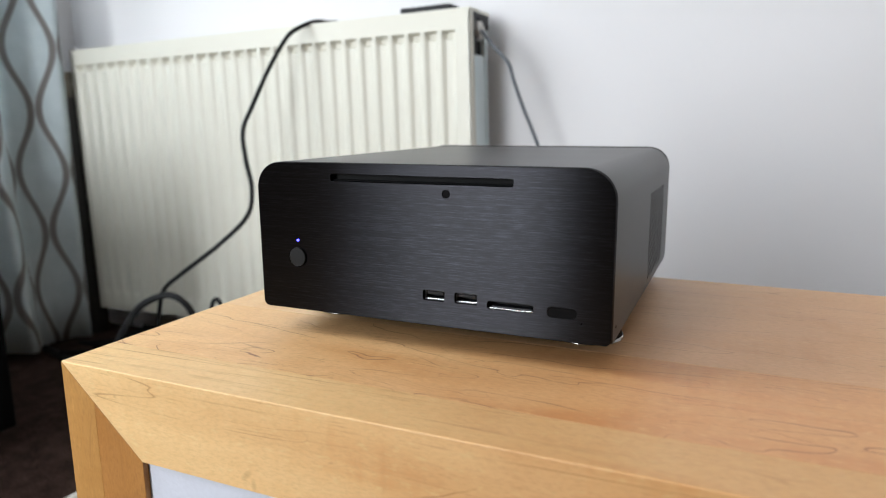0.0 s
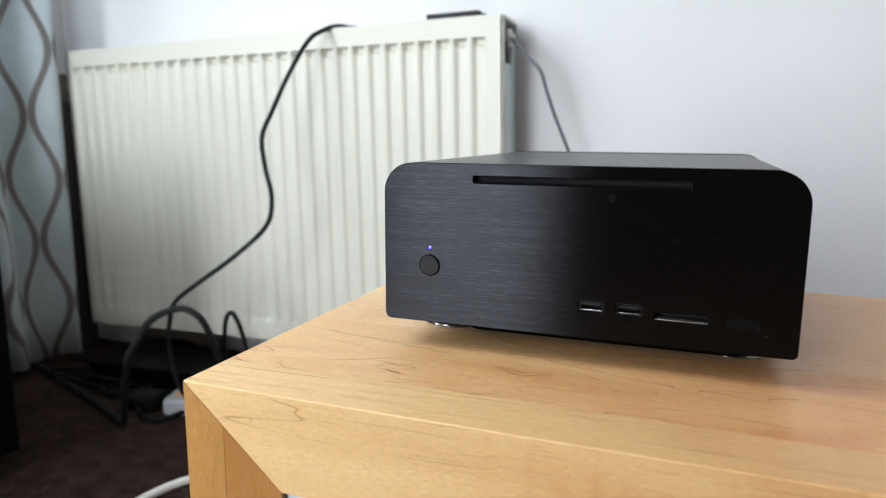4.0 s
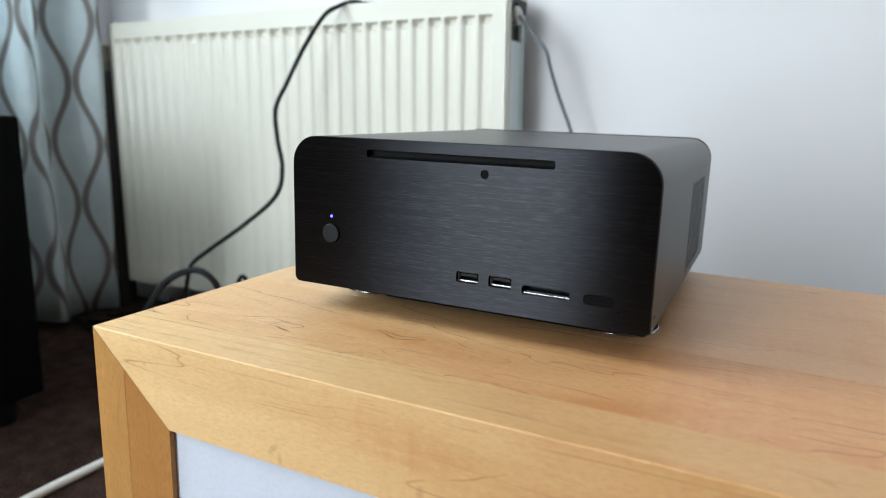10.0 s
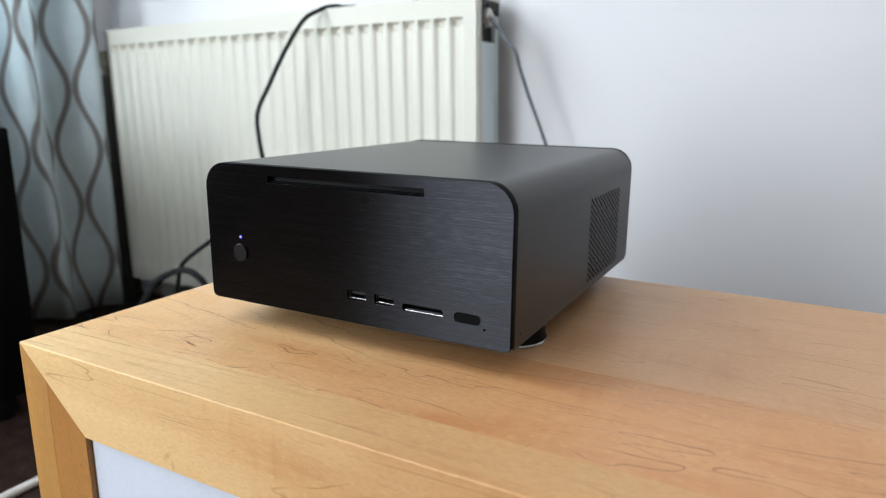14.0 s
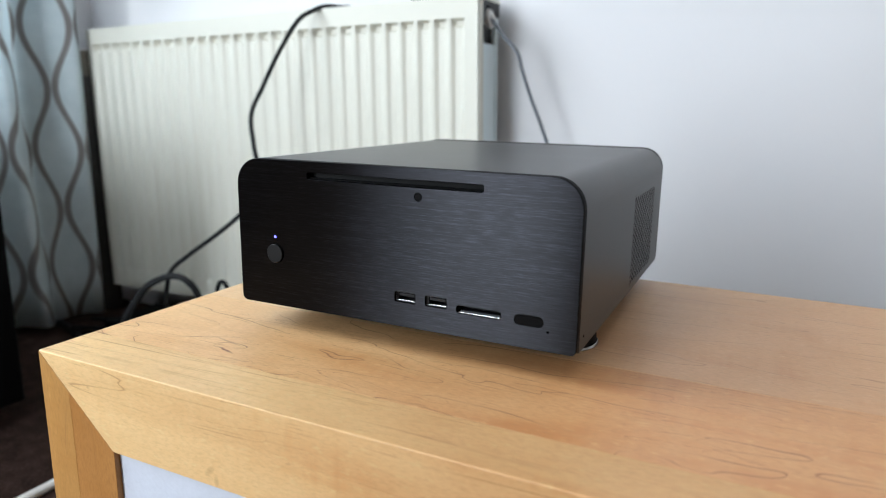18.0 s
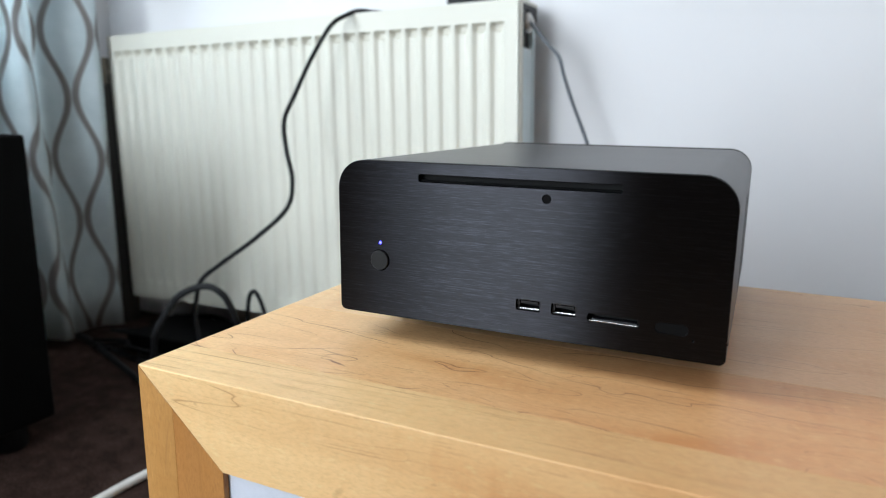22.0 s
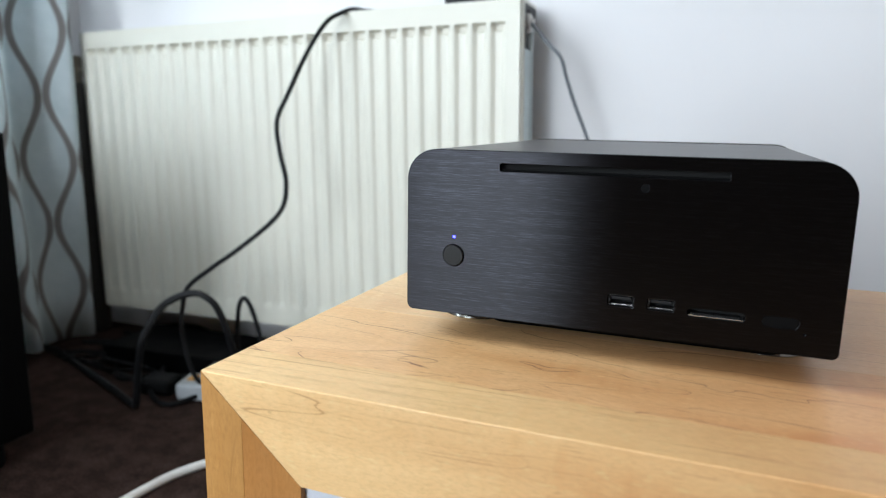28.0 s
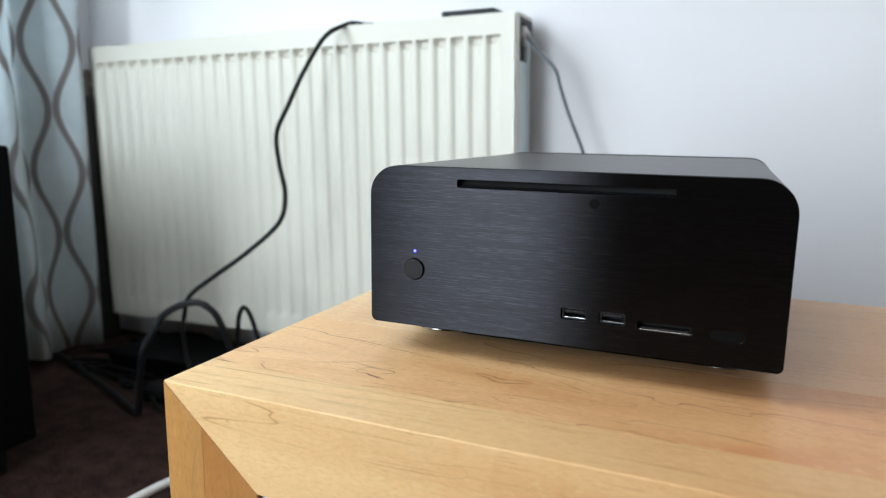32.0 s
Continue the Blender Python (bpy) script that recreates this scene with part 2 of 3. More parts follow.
def curtain_material():
    """White cloth with taupe wavy lines that meet and part in turn; u along the cloth and v up, in metres."""
    k = Mat("curtain_cloth")
    uv = k.n("UVMap")
    sep = k.n("SeparateXYZ")
    k.l(uv.outputs[0], sep.inputs[0])
    u, v = sep.outputs[0], sep.outputs[1]
    S, A, T = 0.057, 0.0207, 0.274
    wob = k.math("MULTIPLY", k.math("COSINE", k.math("MULTIPLY", k.math("ADD", v, -0.281), 2 * math.pi / T)), A)

    def family(shift, sign):
        p = k.math("ADD", k.math("ADD", u, shift), k.math("MULTIPLY", wob, sign))
        f = k.math("FRACT", k.math("DIVIDE", p, 2 * S))
        return k.math("MULTIPLY", k.math("ABSOLUTE", k.math("SUBTRACT", f, 0.5)), 2 * S)

    d = k.math("MINIMUM", family(0.0, 1.0), family(S, -1.0))
    line = k.math("SUBTRACT", 1.0, k.math("DIVIDE", k.math("SUBTRACT", d, 0.0055), 0.003), clamp=True)
    weave = k.noise(k.coords((1, 1, 1), "UV"), 1600, 1)
    mottle = k.noise(k.coords((1, 1, 1), "UV"), 25, 3)
    cloth = k.ramp(mottle, [(0.3, (0.70, 0.77, 0.79)), (0.7, (0.78, 0.84, 0.86))])
    col = k.mix(line, cloth, (0.31, 0.285, 0.275))
    k.set(color=col, rough=0.85, sheen=0.2, spec=0.2, normal=k.bump(weave, 0.2, 0.0005))
    glow = k.n("BsdfTranslucent")
    k.l(k.mix(0.35, col, (1.0, 1.0, 1.0), "MULTIPLY"), glow.inputs["Color"])
    through_cloth = k.n("MixShader")
    through_cloth.inputs[0].default_value = 0.5
    k.l(k.b.outputs[0], through_cloth.inputs[1]).l(glow.outputs[0], through_cloth.inputs[2])
    k.l(through_cloth.outputs[0], k.t.nodes["Material Output"].inputs["Surface"])
    return k.m


def carpet_material():
    k = Mat("brown_carpet")
    v = k.coords()
    a = k.noise(v, 260, 3, 0.7)
    b = k.noise(v, 30, 3)
    c = k.noise(v, 3, 2)
    f = k.math("MULTIPLY_ADD", a, 0.5, k.math("MULTIPLY_ADD", b, 0.3, k.math("MULTIPLY", c, 0.2)))
    col = k.ramp(f, [(0.38, (0.012, 0.0068, 0.0056)), (0.5, (0.031, 0.018, 0.0145)), (0.64, (0.072, 0.044, 0.036))])
    return k.set(color=col, rough=0.95, spec=0.05, normal=k.bump(a, 0.9, 0.004))


def wall_material(name, colour):
    k = Mat(name)
    v = k.coords()
    a = k.noise(v, 220, 3)
    b = k.noise(v, 2.5, 3)
    col = k.ramp(b, [(0.3, tuple(c * 0.97 for c in colour)), (0.7, colour)])
    return k.set(color=col, rough=0.75, spec=0.3, normal=k.bump(k.math("MULTIPLY_ADD", a, 0.6, k.math("MULTIPLY", k.noise(v, 45, 2), 0.4)), 0.10, 0.0008))


WALL = wall_material("wall_paint", (0.725, 0.712, 0.725))
# colours of unseen walls, chosen to dim bounce light and reflections
UNSEEN_BROWN = wall_material("unseen_brown_wall", (0.16, 0.12, 0.10))
UNSEEN_TAUPE = wall_material("unseen_taupe_wall", (0.42, 0.38, 0.35))
CEIL = wall_material("ceiling_paint", (0.82, 0.82, 0.81))
CARPET = carpet_material()
TOP_MARKS = ((0.107, 0.058, 0.010, 0.0013, -0.3, 0.95), (0.010, 0.041, 0.013, 0.0022, -0.1, 0.6), (0.098, 0.071, 0.016, 0.0012, -0.2, 0.45), (0.31, 0.022, 0.004, 0.0022, 0.2, 0.5), (0.335, 0.030, 0.003, 0.0018, 0.0, 0.5), (0.402, 0.19, 0.003, 0.002, 0.3, 0.6))
RAIL_MARKS = ((0.147, 0.330, 0.0045, 0.0030, 0.6, 0.5), (0.152, 0.325, 0.0022, 0.0040, 0.0, 0.5), (0.242, 0.331, 0.0030, 0.0045, 0.3, 0.45), (0.046, 0.361, 0.0016, 0.0013, 0.0, 0.5), (0.36, 0.345, 0.0040, 0.0018, 0.2, 0.5), (0.205, 0.350, 0.0022, 0.0014, 0.2, 0.4))
# tint pair per board: pale left end, right end darkened for daylight falloff
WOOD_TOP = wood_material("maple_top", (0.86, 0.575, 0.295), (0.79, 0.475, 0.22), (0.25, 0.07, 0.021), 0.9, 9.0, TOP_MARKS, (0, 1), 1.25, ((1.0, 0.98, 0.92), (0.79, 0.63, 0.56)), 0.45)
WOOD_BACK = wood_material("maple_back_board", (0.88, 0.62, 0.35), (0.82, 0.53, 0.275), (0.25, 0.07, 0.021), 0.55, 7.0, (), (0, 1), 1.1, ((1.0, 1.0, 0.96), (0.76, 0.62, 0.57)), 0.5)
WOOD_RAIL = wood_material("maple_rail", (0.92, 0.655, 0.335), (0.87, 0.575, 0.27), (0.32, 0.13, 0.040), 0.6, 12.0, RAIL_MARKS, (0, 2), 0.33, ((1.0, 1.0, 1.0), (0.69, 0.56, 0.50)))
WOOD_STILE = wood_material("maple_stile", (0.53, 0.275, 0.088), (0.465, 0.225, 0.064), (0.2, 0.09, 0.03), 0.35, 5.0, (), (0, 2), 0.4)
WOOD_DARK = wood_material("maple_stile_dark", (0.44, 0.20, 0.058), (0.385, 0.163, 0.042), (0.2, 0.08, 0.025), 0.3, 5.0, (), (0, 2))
PANEL = plain("lilac_panel", (0.60, 0.61, 0.68), 0.7, var=0.05, scale=300, bump=0.5)
BRUSHED = brushed_material()


def shell_material():
    k = Mat("anodised_shell")
    fine = k.noise(k.coords(), 2600, 2)
    slow = k.noise(k.coords(), 6, 2)
    col = k.ramp(fine, [(0.3, (0.0115, 0.0092, 0.0082)), (0.7, (0.0165, 0.0132, 0.0118))])
    return k.set(color=col, rough=k.math("MULTIPLY_ADD", slow, 0.04, 0.31), spec=0.32, normal=k.bump(fine, 0.05, 0.0002))


SHELL = shell_material()
BLACK = plain("black_plastic", (0.008, 0.008, 0.009), 0.45, var=0.2, scale=200, spec=0.22)
CABLE_BLACK = plain("cable_sheath", (0.0055, 0.0055, 0.0064), 0.5, var=0.15, scale=200, spec=0.25)
BLACK_MATT = plain("black_vinyl", (0.002, 0.002, 0.0022), 0.6, var=0.2, scale=200, spec=0.06)
BUTTON_BLACK = plain("button_black", (0.0042, 0.0040, 0.0042), 0.38, var=0.2, scale=200, spec=0.2)
RUBBER = plain("black_rubber", (0.0045, 0.0045, 0.005), 0.6, var=0.2, scale=250, spec=0.10)
# steel darkened in its colour for the shade inside the sockets
DARK_STEEL = plain("shaded_steel", (0.055, 0.055, 0.058), 0.35, 1.0, var=0.1, scale=300)
# near-black colour stands for the unlit inside of slots, sockets and open ends
VOID = plain("dark_inside", (0.004, 0.004, 0.004), 0.9, var=0.1)
STEEL = plain("bright_steel", (0.75, 0.74, 0.72), 0.25, 1.0, var=0.06, scale=300)
RING_METAL = plain("polished_ring", (0.42, 0.405, 0.385), 0.15, 1.0, var=0.06, scale=300)
BRASS = plain("dull_brass", (0.16, 0.135, 0.10), 0.5, 0.5, var=0.2, scale=120)
PALE_METAL = plain("pale_metal", (0.55, 0.53, 0.50), 0.4, 0.4, var=0.12, scale=120)
ENAMEL = plain("cream_enamel", (0.645, 0.622, 0.54), 0.38, var=0.02, scale=30, bump=0.02)
# enamel tinted cyan to carry the cool light on the radiator's end
ENAMEL_SIDE = plain("cool_lit_enamel", (0.74, 0.84, 0.86), 0.35, var=0.03, scale=30, bump=0.02)
CURTAIN = curtain_material()
WHITE_PLASTIC = plain("white_plastic", (0.72, 0.70, 0.67), 0.4, var=0.06, scale=90)
GREY_PLASTIC = plain("grey_plastic", (0.33, 0.345, 0.36), 0.45, var=0.08, scale=90)
GREY_CABLE = plain("grey_cable", (0.10, 0.11, 0.125), 0.5, var=0.1, scale=200)
AMBER = plain("amber_plastic", (0.5, 0.24, 0.05), 0.4, var=0.2, scale=90)
DARK_PIPE = plain("dark_pipe", (0.035, 0.03, 0.025), 0.8, var=0.25, scale=80, bump=0.3)

# ---- mesh helpers ----


def mesh_of(bm, name, material, smooth=False):
    me = bpy.data.meshes.new(name)
    bmesh.ops.recalc_face_normals(bm, faces=bm.faces)
    bm.to_mesh(me)
    bm.free()
    me.materials.append(material)
    if smooth:
        for p in me.polygons:
            p.use_smooth = True
        me.set_sharp_from_angle(angle=radians(35))
    return me


def part(name, bm, material, parent=None, label="", m=None, smooth=False):
    """One mesh object under a thing or under a part; m is its pose in the parent's space."""
    ob = new(name, mesh_of(bm, name, material, smooth))
    if parent is not None:
        ob.parent = parent
    if m is not None:
        ob.matrix_basis = m
    if label:
        tagged(ob, label)
    return ob


def thing(name, label, category, m=None, group="", kind=""):
    ob = new(name)
    ob.empty_display_size = 0.05
    if m is not None:
        ob.matrix_basis = m
    return tagged(ob, label, category, group, kind)


def box_bm(x0, x1, y0, y1, z0, z1, bevel=0.0, segments=2):
    bm = bmesh.new()
    bmesh.ops.create_cube(bm, size=1.0)
    for v in bm.verts:
        v.co = Vector((x0 + (v.co.x + 0.5) * (x1 - x0), y0 + (v.co.y + 0.5) * (y1 - y0), z0 + (v.co.z + 0.5) * (z1 - z0)))
    if bevel:
        bmesh.ops.bevel(bm, geom=bm.edges[:], offset=bevel, segments=segments, affect="EDGES", profile=0.5)
    return bm


def prism_bm(outline, y0, y1, bevel=0.0, segments=2, only=None):
    """A flat outline in x and z, with depth along y."""
    bm = bmesh.new()
    a = [bm.verts.new((x, y0, z)) for x, z in outline]
    b = [bm.verts.new((x, y1, z)) for x, z in outline]
    bm.faces.new(a)
    bm.faces.new(b[::-1])
    for i in range(len(a)):
        j = (i + 1) % len(a)
        bm.faces.new((a[i], b[i], b[j], a[j]))
    if bevel:
        rim = [e for e in bm.edges if (all(only(v.co) for v in e.verts) if only else abs(e.verts[0].co.y - e.verts[1].co.y) < 1e-6)]
        bmesh.ops.bevel(bm, geom=rim, offset=bevel, segments=segments, affect="EDGES", profile=0.5)
    return bm


def round_rect(x0, x1, z0, z1, radii, n=8):
    """Outline with corner radii given as bottom left, bottom right, top right, top left."""
    pts = []
    for (cx, cz, sx, sz, start), r in zip(((x0, z0, 1, 1, 180), (x1, z0, -1, 1, 270), (x1, z1, -1, -1, 0), (x0, z1, 1, -1, 90)), radii):
        for i in range(n + 1):
            a = radians(start + 90 * i / n)
            pts.append((cx + sx * r + r * math.cos(a), cz + sz * r + r * math.sin(a)))
    return pts


def circle(cx, cz, r, n=24):
    return [(cx + r * math.cos(2 * math.pi * i / n), cz + r * math.sin(2 * math.pi * i / n)) for i in range(n)]


def lathe_bm(profile, n=32):
    """Turned about the local z axis: profile of radius and height."""
    bm = bmesh.new()
    rings = []
    for r, z in profile:
        if r < 1e-6:
            rings.append([bm.verts.new((0, 0, z))])
        else:
            rings.append([bm.verts.new((r * math.cos(2 * math.pi * i / n), r * math.sin(2 * math.pi * i / n), z)) for i in range(n)])
    for a, b in zip(rings, rings[1:]):
        for i in range(n):
            j = (i + 1) % n
            if len(a) == 1 and len(b) == 1:
                continue
            if len(a) == 1:
                bm.faces.new((a[0], b[i], b[j]))
            elif len(b) == 1:
                bm.faces.new((a[i], a[j], b[0]))
            else:
                bm.faces.new((a[i], a[j], b[j], b[i]))
    return bm


def plate(name, outline, holes, thick, bevel, material, parent, label="", m=None):
    """A flat plate in x and z with real cut-outs; its face lies at y = 0 and it reaches back by its thickness."""
    cu = bpy.data.curves.new(name, "CURVE")
    cu.dimensions, cu.fill_mode = "2D", "BOTH"
    cu.extrude, cu.bevel_depth, cu.bevel_resolution, cu.offset = thick / 2 - bevel, bevel, 2, -bevel
    for ring in (outline, *holes):
        sp = cu.splines.new("POLY")
        sp.points.add(len(ring) - 1)
        for p, (x, z) in zip(sp.points, ring):
            p.co = (x, z, 0, 1)
        sp.use_cyclic_u = True
    tmp = bpy.data.objects.new(name, cu)
    scene.collection.objects.link(tmp)
    me = bpy.data.meshes.new_from_object(tmp.evaluated_get(bpy.context.evaluated_depsgraph_get()))
    bpy.data.objects.remove(tmp)
    bpy.data.curves.remove(cu)
    me.transform(Matrix(((1, 0, 0, 0), (0, 0, -1, thick / 2), (0, 1, 0, 0), (0, 0, 0, 1))))
    me.materials.clear()
    me.materials.append(material)
    me.name = name
    for p in me.polygons:
        p.use_smooth = True
    me.set_sharp_from_angle(angle=radians(30))
    ob = new(name, me)
    if parent is not None:
        ob.parent = parent
    if m is not None:
        ob.matrix_basis = m
    if label:
        tagged(ob, label)
    return ob


def spline(points, per=10):
    """Catmull-Rom through the points."""
    pts = [Vector(p) for p in points]
    pts = [2 * pts[0] - pts[1], *pts, 2 * pts[-1] - pts[-2]]
    out = []
    for i in range(1, len(pts) - 2):
        p0, p1, p2, p3 = pts[i - 1:i + 3]
        for k in range(per):
            t = k / per
            out.append(0.5 * (2 * p1 + (p2 - p0) * t + (2 * p0 - 5 * p1 + 4 * p2 - p3) * t * t + (3 * p1 - p0 - 3 * p2 + p3) * t ** 3))
    out.append(pts[-2])
    return out


def tube_bm(points, r, n=10, per=10):
    line = spline(points, per)
    bm = bmesh.new()
    rings = []
    up = Vector((0.13, 0.31, 0.94))
    for i, p in enumerate(line):
        d = (line[min(i + 1, len(line) - 1)] - line[max(i - 1, 0)]).normalized()
        side = d.cross(up).normalized()
        up = side.cross(d).normalized()
        rings.append([bm.verts.new(p + r * (math.cos(2 * math.pi * k / n) * side + math.sin(2 * math.pi * k / n) * up)) for k in range(n)])
    for a, b in zip(rings, rings[1:]):
        for k in range(n):
            j = (k + 1) % n
            bm.faces.new((a[k], a[j], b[j], b[k]))
    bm.faces.new(rings[0][::-1])
    bm.faces.new(rings[-1])
    return bm


def cable(name, label, points, r, material, n=10, per=10):
    ob = new(name, mesh_of(tube_bm(points, r, n, per), name, material, True))
    return tagged(ob, label, "cable")


# ---- the room ----


def wall_with_opening(name, axis, at, thick, a0, a1, openings, label, m=WALL):
    """A wall across x (axis 'y') or y (axis 'x'), with openings (a0, a1, z0, z1)."""
    bm = bmesh.new()
    cells, last = [], a0
    for o0, o1, z0, z1 in openings:
        cells += [(last, o0, 0, ROOM_Z), (o0, o1, 0, z0), (o0, o1, z1, ROOM_Z)]
        last = o1
    cells.append((last, a1, 0, ROOM_Z))
    for c0, c1, z0, z1 in cells:
        b = box_bm(c0, c1, at, at + thick, z0, z1) if axis == "y" else box_bm(at, at + thick, c0, c1, z0, z1)
        me = bpy.data.meshes.new("cell")
        b.to_mesh(me)
        b.free()
        bm.from_mesh(me)
        bpy.data.meshes.remove(me)
    return tagged(new(name, mesh_of(bm, name, m)), label, "wall", kind="structure")


wall_with_opening("wall_north", "y", ROOM_Y1, 0.2, ROOM_X0 - 0.2, ROOM_X1 + 0.2, (), "smooth white painted wall behind the radiator")
# south, southwest and east walls stay out of view; their tone steers the light
wall_with_opening("wall_south", "y", ROOM_Y0 - 0.2, 0.2, ROOM_X0 - 0.2, ROOM_X1 + 0.2, (REAR_WIN,), "unseen brown wall with a window opening, darkened to cut reflections", UNSEEN_BROWN)
wall_with_opening("wall_west", "x", ROOM_X0 - 0.2, 0.2, 0.46, ROOM_Y1, (CURTAIN_WIN,), "white painted wall with a curtained window")
wall_with_opening("wall_southwest", "x", ROOM_X0 - 0.2, 0.2, ROOM_Y0, 0.46, (SIDE_WIN, MID_WIN), "unseen brown wall with two window openings, darkened to cut reflections", UNSEEN_BROWN)
wall_with_opening("wall_east", "x", ROOM_X1, 0.2, ROOM_Y0, ROOM_Y1, (), "unseen taupe wall, toned to set the bounce light", UNSEEN_TAUPE)
tagged(new("floor", mesh_of(box_bm(ROOM_X0 - 0.2, ROOM_X1 + 0.2, ROOM_Y0 - 0.2, ROOM_Y1 + 0.2, -0.1, 0.0), "floor", CARPET)), "brown short-pile carpet floor", "floor", kind="structure")
tagged(new("ceiling", mesh_of(box_bm(ROOM_X0 - 0.2, ROOM_X1 + 0.2, ROOM_Y0 - 0.2, ROOM_Y1 + 0.2, ROOM_Z, ROOM_Z + 0.1), "ceiling", CEIL)), "plain white ceiling", "ceiling", kind="structure")

# ---- cabinet ----
TOP = 0.378
cab = thing("cabinet", "honey maple cabinet with mitred front frame and pale panel", "cabinet", pose(-0.406, 0.279, 0))
CW, CD, RAIL, STILE, BAND = 1.15, 0.385, 0.057, 0.065, 0.041
JOINT = 0.150


def upright(outline, y0, y1, bevel):
    """A prism whose grain runs upwards: to be posed by UP."""
    return prism_bm([(z, -x) for x, z in outline], y0, y1, bevel)


UP = pose(0, 0, 0, 0, -90, 0)
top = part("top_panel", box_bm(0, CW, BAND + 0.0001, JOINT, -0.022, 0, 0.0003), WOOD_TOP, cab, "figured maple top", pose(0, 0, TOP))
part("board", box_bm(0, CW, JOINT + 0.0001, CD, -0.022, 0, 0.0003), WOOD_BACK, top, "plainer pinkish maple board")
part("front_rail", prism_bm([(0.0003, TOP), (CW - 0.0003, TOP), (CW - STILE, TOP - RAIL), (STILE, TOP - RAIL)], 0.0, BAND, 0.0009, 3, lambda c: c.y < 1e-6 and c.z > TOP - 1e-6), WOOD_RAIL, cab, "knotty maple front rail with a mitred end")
CUT = 0.027 * RAIL / STILE
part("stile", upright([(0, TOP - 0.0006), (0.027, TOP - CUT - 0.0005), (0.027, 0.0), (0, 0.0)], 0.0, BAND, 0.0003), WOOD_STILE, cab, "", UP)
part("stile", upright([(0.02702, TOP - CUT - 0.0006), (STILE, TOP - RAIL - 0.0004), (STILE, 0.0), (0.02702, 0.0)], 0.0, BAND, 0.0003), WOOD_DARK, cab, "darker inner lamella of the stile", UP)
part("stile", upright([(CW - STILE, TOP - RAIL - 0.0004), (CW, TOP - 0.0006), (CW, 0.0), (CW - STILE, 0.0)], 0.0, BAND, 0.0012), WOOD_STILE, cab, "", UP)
part("bottom_rail", box_bm(STILE + 0.0004, CW - STILE - 0.0004, 0.0, BAND, 0.02, 0.06, 0.001), WOOD_RAIL, cab)
part("door_panel", box_bm(STILE - 0.004, CW - STILE + 0.004, 0.0042, 0.03, 0.05, TOP - RAIL + 0.006), PANEL, cab, "pale lilac matt panel")
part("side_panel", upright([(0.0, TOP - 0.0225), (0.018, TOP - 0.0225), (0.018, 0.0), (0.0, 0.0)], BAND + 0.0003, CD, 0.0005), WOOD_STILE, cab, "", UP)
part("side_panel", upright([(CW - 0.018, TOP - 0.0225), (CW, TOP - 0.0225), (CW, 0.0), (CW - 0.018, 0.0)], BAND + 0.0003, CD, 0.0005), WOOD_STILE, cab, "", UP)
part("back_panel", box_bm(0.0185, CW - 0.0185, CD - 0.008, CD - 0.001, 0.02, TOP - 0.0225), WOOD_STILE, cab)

# ---- computer ----
PW, PD, PZ0, PZ1 = 0.2510, 0.290, 0.3962, 0.5008
PH = PZ1 - PZ0
pc = thing("desktop_computer", "small black brushed-aluminium computer case standing on the cabinet", "computer", pose(-0.2020, 0.3878, TOP, 0, 0, 0.4))
BASE = PZ0 - TOP
FRONT_T = 0.006


def zc(z):
    return z - TOP


half = PW / 2
USB_X = (0.0113, 0.0337)
usb_holes = [round_rect(cx - 0.0076, cx + 0.0076, zc(0.4128), zc(0.4198), (0.0012,) * 4, 3) for cx in USB_X]
card_hole = round_rect(0.0482, 0.0782, zc(0.4115), zc(0.4166), (0.0018,) * 4, 4)
pill = round_rect(0.0868, 0.1050, zc(0.4106), zc(0.4170), (0.003,) * 4, 6)
slot_hole = round_rect(-0.0645, 0.0645, zc(0.4886), zc(0.4934), (0.0012,) * 4, 4)
button_hole = circle(-0.0935, zc(0.4344), 0.0071, 32)
ir_hole = circle(0.0205, zc(0.4828), 0.0026, 20)
led_hole = circle(-0.0935, zc(0.4463), 0.0011, 14)
pin_hole = circle(0.1080, zc(0.4085), 0.0007, 10)
front = plate("front_panel", round_rect(-half, half, BASE, BASE + PH, (0.0045, 0.0035, 0.019, 0.019), 10),
              [*usb_holes, card_hole, pill, slot_hole, button_hole, ir_hole, led_hole, pin_hole], FRONT_T, 0.0003, BRUSHED, pc, "horizontally brushed black aluminium front")
# edges and hole walls blackened for the shade in seams and cut-outs
front.data.materials.append(BLACK_MATT)
for face in front.data.polygons:
    face.material_index = 1 if abs(face.normal.y) < 0.5 else 0
part("slot_liner", box_bm(-0.068, 0.0665, FRONT_T + 0.0003, FRONT_T + 0.004, zc(0.486), zc(0.496)), VOID, pc, "dark disc slot")
part("pin_hole_liner", box_bm(0.1055, 0.1115, FRONT_T + 0.0003, FRONT_T + 0.003, zc(0.4060), zc(0.4105)), VOID, pc)
# added slab, black in place of the deep shade beneath the case
part("under_shade_slab", box_bm(-half + 0.043, half - 0.022, 0.046, PD - 0.03, 0.0006, BASE + 0.0016, 0.006, 3), BLACK_MATT, pc, "black rounded slab added to deepen the shade under the case")
part("slot_lip", box_bm(-0.0642, 0.0642, 0.0025, 0.0060, zc(0.4889), zc(0.4898), 0.0002), BLACK_MATT, pc)


